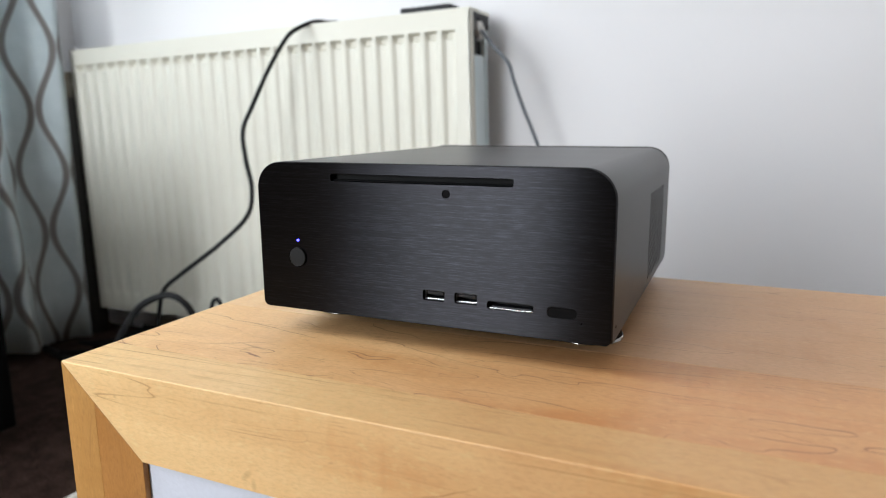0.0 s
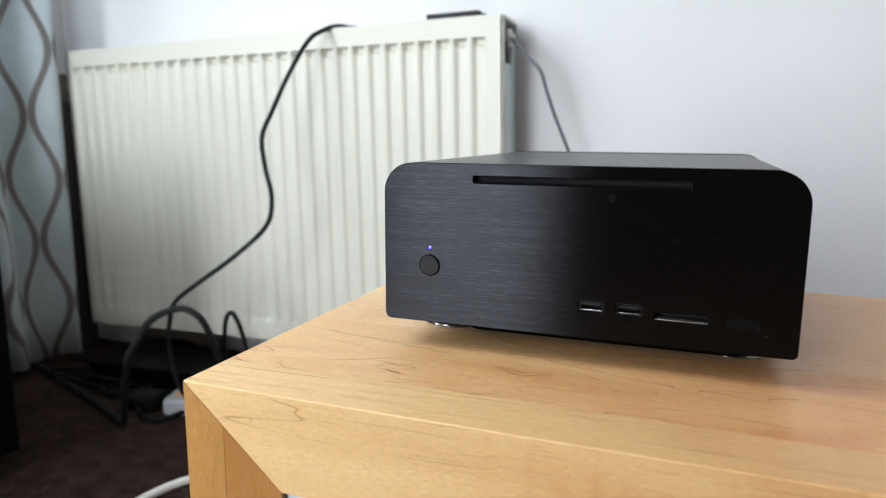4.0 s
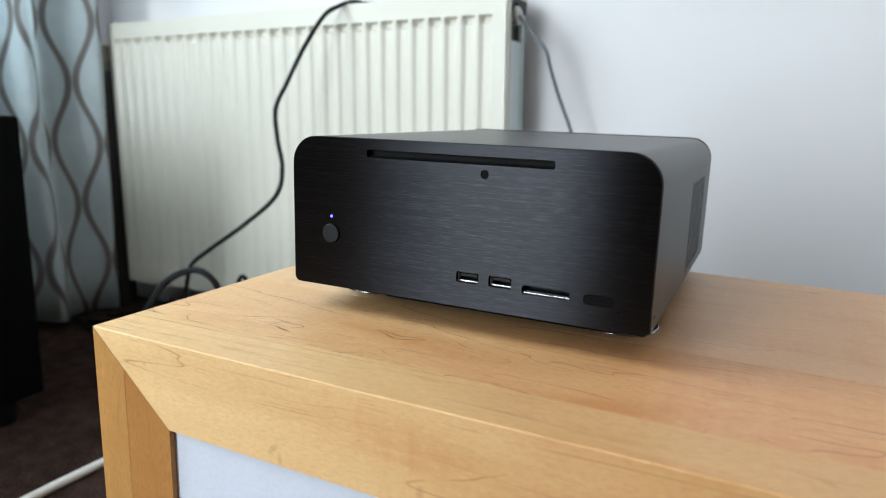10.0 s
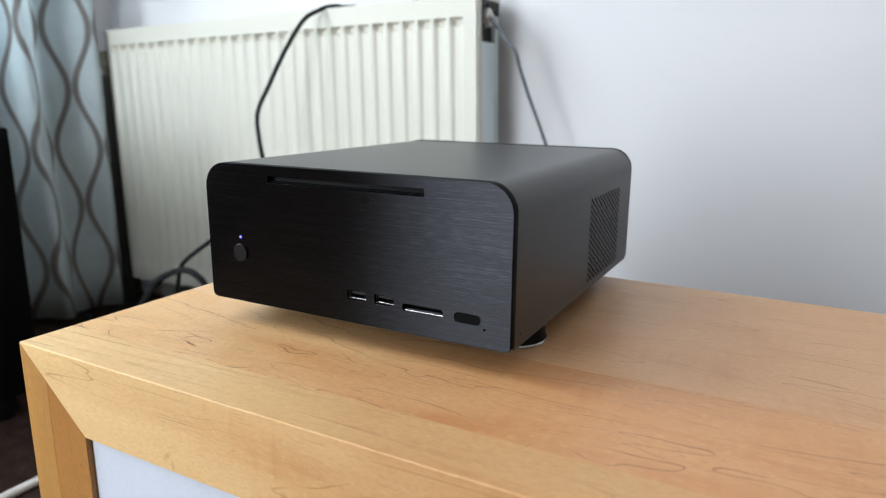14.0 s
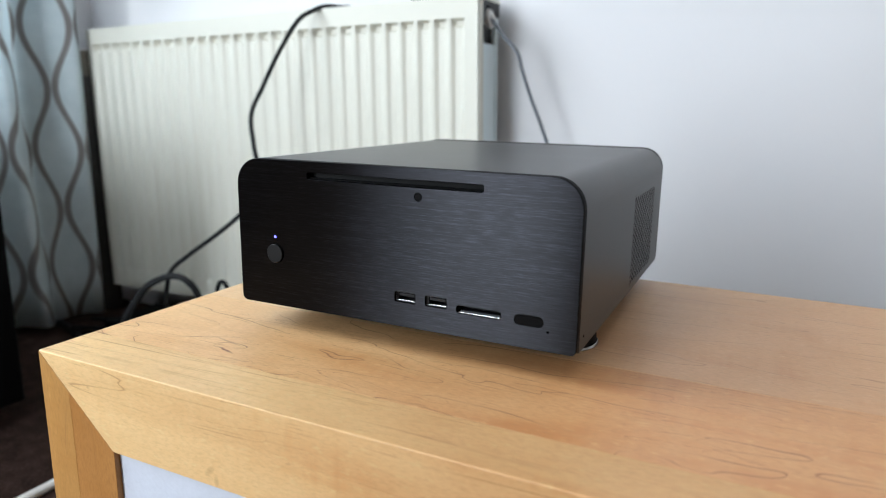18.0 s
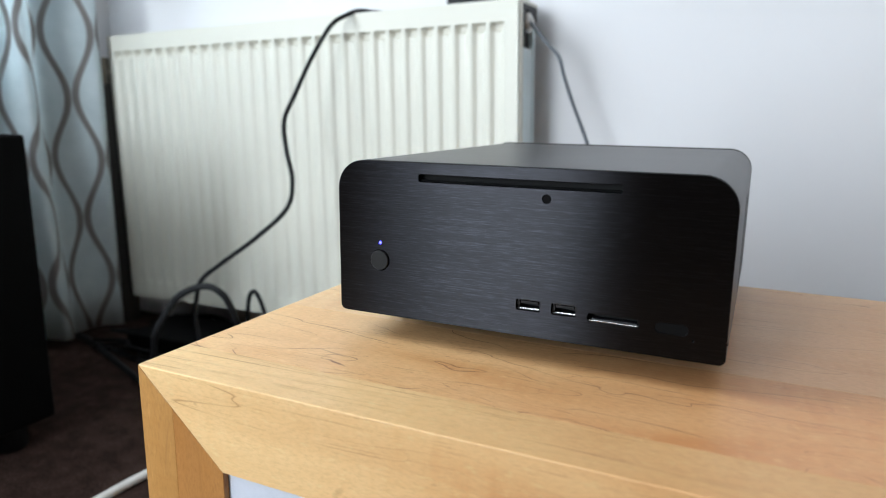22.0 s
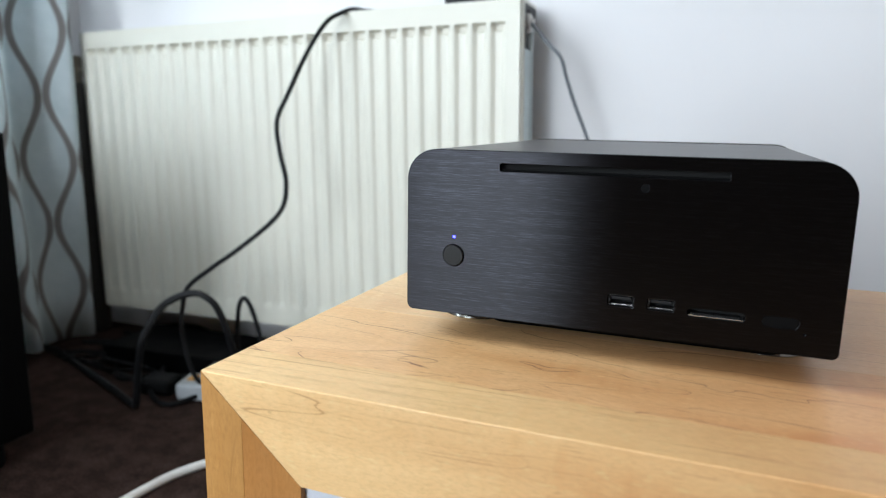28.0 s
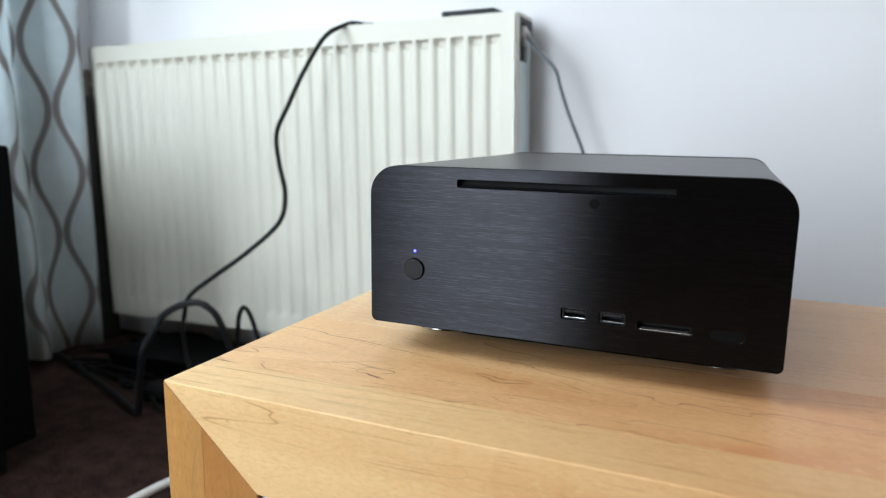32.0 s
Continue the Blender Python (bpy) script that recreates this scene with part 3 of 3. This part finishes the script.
def shell_bm():
    """The wrapped cover: an upside-down U of sheet with round shoulders, cut out where the vent sits."""
    n = 10
    ys = [FRONT_T + 0.0008, VENT[0], VENT[1], PD - 0.004]
    bm = bmesh.new()

    def layer(inset):
        h, r, top = half - inset, 0.019 - inset, BASE + PH - inset
        prof = [(h, BASE), (h, VENT[2]), (h, VENT[3])]
        prof += [(h - r + r * math.cos(radians(90 * i / n)), top - r + r * math.sin(radians(90 * i / n))) for i in range(n + 1)]
        prof += [(-h + r - r * math.sin(radians(90 * i / n)), top - r + r * math.cos(radians(90 * i / n))) for i in range(n + 1)]
        prof += [(-h, BASE)]
        return [[bm.verts.new((x, y, z)) for x, z in prof] for y in ys]

    out, inn = layer(0.0), layer(0.002)
    for a in range(len(ys) - 1):
        for k in range(len(out[0]) - 1):
            if a == 1 and k == 1:
                continue
            for g in (out, inn):
                bm.faces.new((g[a][k], g[a][k + 1], g[a + 1][k + 1], g[a + 1][k]))
    rims = [((a, 0), (a + 1, 0)) for a in range(3)] + [((a, len(out[0]) - 1), (a + 1, len(out[0]) - 1)) for a in range(3)]
    rims += [((0, k), (0, k + 1)) for k in range(len(out[0]) - 1)] + [((3, k), (3, k + 1)) for k in range(len(out[0]) - 1)]
    rims += [((1, 1), (1, 2)), ((2, 1), (2, 2)), ((1, 1), (2, 1)), ((1, 2), (2, 2))]
    for (a, k), (c, m) in rims:
        bm.faces.new((out[a][k], out[c][m], inn[c][m], inn[a][k]))
    return bm


VENT = (0.158, 0.250, 0.0225, 0.0955)
shell = part("cover", shell_bm(), SHELL, pc, "satin black anodised cover", None, True)
holes = []
pitch = 0.0047
row = 0
y = VENT[0] + 0.0032
while y < VENT[1] - 0.003:
    z = VENT[2] + 0.0032 + (pitch / 2 if row % 2 else 0)
    while z < VENT[3] - 0.003:
        holes.append(circle(y, z, 0.00165, 8))
        z += pitch
    y += pitch * 0.866
    row += 1
vent = plate("vent_grille", [(VENT[0], VENT[2]), (VENT[1], VENT[2]), (VENT[1], VENT[3]), (VENT[0], VENT[3])], holes, 0.0014, 0.0001, SHELL, pc,
             "perforated side vent", pose(half + 0.0001, 0, 0, 0, 0, 90))
# added dark sheet that stands for the shade behind the vent holes
part("vent_backing", box_bm(half - 0.009, half - 0.006, VENT[0] - 0.004, VENT[1] + 0.004, VENT[2] - 0.004, VENT[3] + 0.004), VOID, pc)
part("base_plate", box_bm(-half + 0.003, half - 0.003, FRONT_T + 0.001, PD - 0.004, BASE + 0.001, BASE + 0.003), SHELL, pc)
plate("back_panel", round_rect(-half, half, BASE, BASE + PH + 0.0008, (0.003, 0.003, 0.019, 0.019), 8), [], 0.003, 0.0004, SHELL, pc, "", pose(0, PD - 0.0035, 0))
for cx in USB_X:
    z0, z1 = zc(0.4131), zc(0.4195)
    usb = plate("usb_socket", round_rect(cx - 0.0072, cx + 0.0072, z0, z1, (0.0008,) * 4, 3), [round_rect(cx - 0.0068, cx + 0.0068, z0 + 0.0005, z1 - 0.0004, (0.0005,) * 4, 3)], 0.009, 0.00012, DARK_STEEL, pc, "steel socket shell", pose(0, 0.0016, 0))
    # strip of brighter steel carries the glint on the lower edge
    part("lip", box_bm(cx - 0.0058, cx + 0.0066, 0.0008, 0.0024, z0 + 0.0002, z0 + 0.0008, 0.00015), STEEL, usb, "bright lower lip")
    part("latch", box_bm(cx - 0.0068, cx - 0.0062, 0.0010, 0.0030, z0 + 0.0012, z1 - 0.0010, 0.0001), DARK_STEEL, usb)
    part("tongue", box_bm(cx - 0.0056, cx + 0.0056, 0.0012, 0.0085, z1 - 0.0030, z1 - 0.0012, 0.0002), BLACK, usb, "black contact tongue")
    part("socket_back", box_bm(cx - 0.0070, cx + 0.0070, 0.0092, 0.0100, z0, z1), VOID, usb)
card = part("card_reader", box_bm(0.0472, 0.0792, 0.0085, 0.0095, zc(0.4105), zc(0.4176)), VOID, pc, "memory card slot")
part("slot_floor", box_bm(0.0490, 0.0776, 0.0012, 0.0083, zc(0.4117), zc(0.4123), 0.0001), STEEL, card, "bright lower lip")
for i in range(21):
    x = 0.0502 + i * 0.00125
    part("contact", box_bm(x, x + 0.0006, 0.0030, 0.0083, zc(0.4125), zc(0.4131)), DARK_STEEL, card)
part("infrared_window", prism_bm(round_rect(0.0869, 0.1049, zc(0.4107), zc(0.4169), (0.0029,) * 4, 6), 0.0002, 0.004, 0.0001), BLACK_MATT, pc, "dark pill-shaped plastic window")
part("sensor_window", prism_bm(circle(0.0205, zc(0.4828), 0.0025, 20), 0.0002, 0.004, 0.0001), BLACK_MATT, pc, "small round dark sensor window")
part("power_button", lathe_bm([(0, -0.0014), (0.0063, -0.0014), (0.0067, -0.0010), (0.0067, 0.006)], 40), BUTTON_BLACK, pc, "round black power button", pose(-0.0935, 0, zc(0.4344), -90, 0, 0), True)
led_m = Mat("blue_led")
LED = led_m.set(color=(0.05, 0.05, 0.4), emit=(0.05, 0.05, 1.0), power=10.0)
part("power_led", lathe_bm([(0, -0.0003), (0.0007, -0.0002), (0.00095, 0.0004), (0.00095, 0.004)], 14), LED, pc, "glowing blue power light", pose(-0.0935, 0, zc(0.4463), -90, 0, 0), True)
part("side_screw", lathe_bm([(0, 0.0004), (0.0008, 0.0004), (0.0011, 0.0)], 12), BLACK, pc, "", pose(half, 0.016, BASE + 0.008, 0, 90, 0))
for fx, fy in ((-0.100, 0.075), (0.096, 0.075), (-0.082, 0.222), (0.082, 0.222)):
    foot = part("foot", lathe_bm([(0, 0.0), (0.0233, 0.0), (0.0240, 0.0008), (0.0240, 0.0105), (0.0234, 0.0125), (0.0234, BASE + 0.001)], 44), RUBBER, pc, "round black foot with a bright ring", pose(fx, fy, 0), True)
    part("ring", lathe_bm([(0.0236, 0.0003), (0.0254, 0.0004), (0.0256, 0.0008), (0.0251, 0.0022), (0.0246, 0.0025), (0.0236, 0.0025)], 44), RING_METAL, foot, "bright metal ring", None, True)

# ---- radiator ----
RW, RH, RT = 0.986, 0.606, 0.10
rad = thing("radiator", "cream enamelled double-panel radiator on the wall", "radiator", pose(-1.431, 1.118, 0.085, 0, -1.47, 0))


def fluted_bm(width, height, n_fins, first, pitch, band, depth):
    """A pressed panel: upright channels sunk between round ridges, with plain bands above and below."""
    bm = bmesh.new()
    per = 10
    xs = [0.0, first - pitch * 0.5]
    total = n_fins * per
    xs += [first - pitch * 0.5 + pitch * (i + 1) / per for i in range(total)]
    xs.append(width)

    def sunk(x):
        u = (x - first) / pitch
        if u < -0.5 or u > n_fins - 0.5:
            return 0.0
        d = abs(u - round(u))
        s = min(1.0, max(0.0, (0.40 - d) / 0.20))
        return s * s * (3 - 2 * s)

    zs = [0.0, band - 0.001, band + 0.004, band + 0.009, band + 0.016, height / 2, height - band - 0.016, height - band - 0.010, height - band - 0.002, height - band + 0.001, height]
    ws = [0, 0, 0.45, 0.85, 1, 1, 1, 2.6, 2.5, 0, 0]
    grid = [[bm.verts.new((x, depth * sunk(x) * w, zz)) for x in xs] for zz, w in zip(zs, ws)]
    for a, b in zip(grid, grid[1:]):
        for i in range(len(xs) - 1):
            bm.faces.new((a[i], a[i + 1], b[i + 1], b[i]))
    return bm


fp = part("front_panel", fluted_bm(RW, RH, 29, 0.0285, 0.03275, 0.036, 0.0041), ENAMEL, rad, "cream fluted front panel", None, True)
part("panel_core", box_bm(0.003, RW - 0.003, 0.0125, 0.0155, 0.002, RH - 0.002), ENAMEL, rad)
part("edge_strip", box_bm(-0.002, 0.004, 0.0, 0.014, 0.002, RH - 0.002, 0.0015), ENAMEL, rad)
part("edge_strip", box_bm(RW - 0.004, RW + 0.002, 0.0, 0.014, 0.002, RH - 0.002, 0.0015), ENAMEL, rad)
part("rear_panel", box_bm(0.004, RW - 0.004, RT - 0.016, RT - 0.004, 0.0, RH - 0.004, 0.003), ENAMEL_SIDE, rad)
part("top_grille", box_bm(0.0, RW, 0.006, RT - 0.004, RH - 0.006, RH + 0.001, 0.001), ENAMEL, rad, "cream top cover")
part("side_cover", box_bm(RW - 0.010, RW - 0.006, 0.015, RT - 0.018, 0.0, RH - 0.075, 0.001), ENAMEL_SIDE, rad, "white side cover, tinted cyan for cool light")
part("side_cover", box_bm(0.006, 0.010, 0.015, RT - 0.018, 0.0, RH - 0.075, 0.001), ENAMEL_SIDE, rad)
part("end_recess", box_bm(RW - 0.016, RW - 0.012, 0.0145, RT - 0.017, RH - 0.08, RH - 0.0065), VOID, rad, "dark open end of the radiator")
part("end_bracket", prism_bm([(0.015, RH - 0.045), (0.030, RH - 0.012), (0.085, RH - 0.03), (0.088, RH - 0.006), (0.015, RH - 0.006)], -0.004, 0.0), BLACK, rad, "black end bracket", pose(RW - 0.002, 0, 0, 0, 0, 90))
part("end_bracket", prism_bm([(0.015, RH - 0.075), (0.026, RH - 0.075), (0.026, RH - 0.046), (0.015, RH - 0.046)], -0.004, 0.0), BLACK, rad, "", pose(RW - 0.002, 0, 0, 0, 0, 90))
plug = part("blanking_plug", lathe_bm([(0, 0.018), (0.007, 0.018), (0.009, 0.014), (0.015, 0.013), (0.017, 0.009), (0.017, -0.01)], 20), PALE_METAL, rad, "dull metal end plug", pose(RW - 0.008, 0.042, RH - 0.035, 0, 90, 0), True)
valve = part("valve", lathe_bm([(0, 0.03), (0.010, 0.03), (0.013, 0.026), (0.013, 0.006), (0.016, 0.004), (0.016, -0.012), (0.011, -0.014), (0.011, -0.03)], 20), BRASS, rad, "dull brass valve", pose(-0.080, 0.052, RH - 0.070), True)
part("valve_tail", lathe_bm([(0.009, 0.0), (0.009, 0.092)], 16), BRASS, valve, "", pose(0, 0, -0.005, 0, 90, 0), True)
# dark cylinder that fills the narrow band between curtain and radiator
part("pipe", lathe_bm([(0.0, -0.082), (0.023, -0.08), (0.023, RH - 0.105), (0.017, RH - 0.1), (0, RH - 0.1)], 20), DARK_PIPE, rad, "dark upright pipe beside the radiator", pose(-0.080, 0.052, 0.0), True)

# ---- box on the radiator ----
hub = thing("network_box", "flat black plastic box lying on the radiator", "electronics", pose(-0.610, 1.150, 0.7145, 0, -1.47, 0))
part("case", box_bm(0, 0.100, 0, 0.06, 0.0, 0.013, 0.003, 3), BLACK, hub)
part("base", box_bm(0.006, 0.094, 0.006, 0.054, -0.0012, 0.0), RUBBER, hub)

# ---- curtain ----


def curtain_bm():
    """Cloth hung in folds along a plan line, with u as the length along it and a fan of the folds towards the hem."""
    bm = bmesh.new()
    uvs = bm.loops.layers.uv.new("UVMap")
    plan = [(-1.452, 1.100), (-1.434, 1.079), (-1.456, 1.060), (-1.478, 1.040), (-1.502, 1.016), (-1.520, 0.990), (-1.478, 0.956), (-1.464, 0.930), (-1.508, 0.918), (-1.540, 0.900), (-1.555, 0.870), (-1.535, 0.835), (-1.500, 0.805), (-1.490, 0.770), (-1.515, 0.735), (-1.545, 0.700), (-1.545, 0.660), (-1.515, 0.625), (-1.500, 0.590), (-1.520, 0.555), (-1.545, 0.520)]
    line = spline([(x, y, 0) for x, y in plan], 8)
    length = [0.0]
    for a, b in zip(line, line[1:]):
        length.append(length[-1] + (b - a).length)
    shift = 2.5 * 0.057 - length[24]
    rows, z_top, z_bot = 24, 2.25, 0.018
    cols = []
    for r in range(rows + 1):
        k = r / rows
        z = z_bot + (z_top - z_bot) * k
        fan = max(0.0, 0.55 - z)
        ring = []
        for p, u in zip(line, length):
            deep = max(0.0, min(1.0, (u - 0.10) / 0.06)) * max(0.0, min(1.0, (0.30 - u) / 0.06))
            ring.append((bm.verts.new((p.x + 0.05 * fan * deep, p.y + 0.02 * fan * deep, z + 0.006 * math.sin(31 * u) * (r == 0))), u + shift, z))
        cols.append(ring)
    for a, b in zip(cols, cols[1:]):
        for i in range(len(line) - 1):
            f = bm.faces.new((a[i][0], a[i + 1][0], b[i + 1][0], b[i][0]))
            for lp, (v, u, z) in zip(f.loops, (a[i], a[i + 1], b[i + 1], b[i])):
                lp[uvs].uv = (u, z)
    return bm


curtain = tagged(new("curtain", mesh_of(curtain_bm(), "curtain", CURTAIN, True)), "floor-length white curtain with taupe wavy lines", "curtain")
sol = curtain.modifiers.new("thickness", "SOLIDIFY")
sol.thickness = 0.0015
rail = thing("curtain_rail", "plain white rail that carries the curtain", "curtain rail", pose(0, 0, 0))
part("pole", tube_bm([(-1.44, 1.15, 2.27), (-1.44, 0.0, 2.27), (-1.44, -1.0, 2.27)], 0.012, 12), WHITE_PLASTIC, rail)
for y in (1.1, 0.0, -0.95):
    part("bracket", box_bm(ROOM_X0, -1.44, y - 0.01, y + 0.01, 2.26, 2.28, 0.002), WHITE_PLASTIC, rail)

# ---- loudspeaker ----
sub = thing("loudspeaker", "black floor-standing loudspeaker cabinet", "loudspeaker", pose(-1.085, 0.667, 0, 0, 0, 0))
part("body", box_bm(-0.42, 0.0, -0.36, 0.0, 0.036, 0.492, 0.005, 3), BLACK_MATT, sub)
for fx, fy in ((-0.27, -0.03), (-0.03, -0.06), (-0.27, -0.31), (-0.03, -0.31)):
    part("foot", lathe_bm([(0, 0), (0.022, 0), (0.024, 0.003), (0.024, 0.034), (0.022, 0.037), (0, 0.037)], 24), RUBBER, sub, "", pose(fx, fy, 0), True)

# ---- cables and clutter ----
cable("power_cable", "black cable hanging over the radiator to the floor", [(-0.760, 1.226, 0.62), (-0.762, 1.222, 0.70), (-0.766, 1.198, 0.7165), (-0.774, 1.165, 0.7150), (-0.782, 1.135, 0.7140), (-0.791, 1.108, 0.7045), (-0.809, 1.08, 0.683), (-0.832, 1.05, 0.625), (-0.849, 1.02, 0.56), (-0.860, 1.0, 0.512), (-0.849, 0.99, 0.459), (-0.831, 0.98, 0.407), (-0.838, 0.97, 0.358), (-0.891, 0.95, 0.305), (-0.963, 0.93, 0.251), (-1.003, 0.92, 0.218), (-1.013, 0.915, 0.185), (-1.014, 0.91, 0.133), (-1.00, 0.92, 0.05), (-0.97, 0.95, 0.006)], 0.0042, CABLE_BLACK)
cable("thick_cable", "thick black cable looping up from the floor", [(-1.53, 1.012, 0.008), (-1.425, 0.988, 0.008), (-1.30, 0.940, 0.008), (-1.18, 0.893, 0.008), (-1.085, 0.853, 0.008), (-1.064, 0.842, 0.016), (-1.052, 0.836, 0.05), (-1.033, 0.825, 0.10), (-1.019, 0.820, 0.14), (-1.017, 0.83, 0.158), (-1.013, 0.87, 0.196), (-0.967, 0.89, 0.217), (-0.934, 0.9, 0.203), (-0.920, 0.91, 0.166), (-0.915, 0.93, 0.10), (-0.91, 0.96, 0.03), (-0.93, 1.0, 0.008), (-1.0, 1.05, 0.008)], 0.0062, CABLE_BLACK)
cable("mains_cable", "black mains cable lying on the carpet", [(-1.555, 1.030, 0.006), (-1.45, 1.004, 0.006), (-1.346, 0.978, 0.006), (-1.24, 0.958, 0.006), (-1.155, 0.940, 0.008), (-1.115, 0.925, 0.016)], 0.0050, CABLE_BLACK)
cable("thin_cable", "thin black cable standing in a small loop", [(-0.925, 0.95, 0.006), (-0.920, 0.942, 0.06), (-0.918, 0.943, 0.13), (-0.916, 0.946, 0.18), (-0.908, 0.95, 0.200), (-0.896, 0.953, 0.188), (-0.885, 0.957, 0.15), (-0.876, 0.962, 0.10), (-0.86, 0.97, 0.02), (-0.82, 1.0, 0.006)], 0.0042, CABLE_BLACK)
cable("aerial_cable", "thin grey cable hanging down beside the radiator", [(-0.485, 1.165, 0.678), (-0.462, 1.158, 0.686), (-0.441, 1.15, 0.668), (-0.422, 1.142, 0.648), (-0.3965, 1.136, 0.622), (-0.3865, 1.137, 0.592), (-0.3715, 1.14, 0.55), (-0.3525, 1.142, 0.505), (-0.3365, 1.143, 0.465), (-0.3185, 1.144, 0.42), (-0.2935, 1.145, 0.33), (-0.2785, 1.146, 0.22), (-0.2735, 1.16, 0.1), (-0.2735, 1.17, 0.005)], 0.0031, GREY_CABLE)
cable("white_cable", "thick off-white cable lying on the carpet", [(-0.845, 0.30, 0.0065), (-0.850, 0.42, 0.0065), (-0.851, 0.50, 0.0065), (-0.850, 0.56, 0.0065), (-0.848, 0.62, 0.0065), (-0.838, 0.69, 0.0065), (-0.812, 0.745, 0.0065), (-0.77, 0.80, 0.0065), (-0.70, 0.86, 0.0065)], 0.0065, WHITE_PLASTIC)
rnd = random.Random(5)
for i in range(7):
    y0 = 0.95 + 0.04 * i
    pts = [(-1.40 + 0.075 * k + rnd.uniform(-0.02, 0.02), y0 + rnd.uniform(-0.05, 0.05) + 0.02 * math.sin(k), 0.006 + 0.004 * (i % 3) + max(0, rnd.uniform(-0.02, 0.025))) for k in range(9)]
    cable("floor_cable", "black cable tangled on the carpet under the radiator", pts, 0.0045, RUBBER)
strip = thing("extension_lead", "grey four-way extension lead lying on the carpet", "extension lead", pose(-1.035, 0.905, 0, 0, 0, 15))
part("body", box_bm(0, 0.22, 0, 0.062, 0.002, 0.034, 0.006, 3), GREY_PLASTIC, strip)
part("base", box_bm(0.004, 0.216, 0.004, 0.058, 0.0, 0.002), BLACK, strip)
for k in range(3):
    pl = part("plug", box_bm(0.055 + 0.055 * k, 0.099 + 0.055 * k, 0.012, 0.052, 0.034, 0.064, 0.005, 2), BLACK, strip, "black plug pushed in")
part("switch", box_bm(0.015, 0.03, 0.02, 0.042, 0.034, 0.038, 0.001), AMBER, strip, "amber switch")
mains_plug = thing("mains_plug", "black moulded mains plug lying beside the extension lead", "plug", pose(-1.118, 0.900, 0, 0, 0, 15))
part("body", box_bm(0, 0.062, 0, 0.050, 0.0, 0.030, 0.007, 3), RUBBER, mains_plug)
part("cord_grip", box_bm(-0.018, 0.002, 0.017, 0.033, 0.008, 0.022, 0.004, 2), RUBBER, mains_plug)
brick = thing("power_adapter", "black power adapter lying under the radiator", "power adapter", pose(-1.16, 1.03, 0, 0, 0, -8))
part("body", box_bm(0, 0.15, 0, 0.07, 0.0, 0.04, 0.006, 3), BLACK, brick)
dvd = thing("media_box", "low black media box on the carpet under the radiator", "electronics", pose(-1.30, 0.985, 0, 0, 0, 4))
part("case", box_bm(0, 0.38, 0, 0.16, 0.006, 0.048, 0.003), BLACK_MATT, dvd)
for fx in (0.03, 0.35):
    for fy in (0.02, 0.14):
        part("foot", lathe_bm([(0, 0), (0.012, 0), (0.012, 0.007), (0, 0.007)], 16), RUBBER, dvd, "", pose(fx, fy, 0), True)
for i in range(5):
    x0 = -1.36 + 0.06 * i
    pts = [(x0 + 0.075 * k + rnd.uniform(-0.02, 0.02), 0.95 + 0.035 * i + rnd.uniform(-0.04, 0.05) + 0.012 * k, 0.006 + 0.004 * (i % 3) + max(0, rnd.uniform(-0.02, 0.02))) for k in range(6)]
    cable("floor_cable", "black cable tangled on the carpet under the radiator", pts, 0.004, RUBBER)
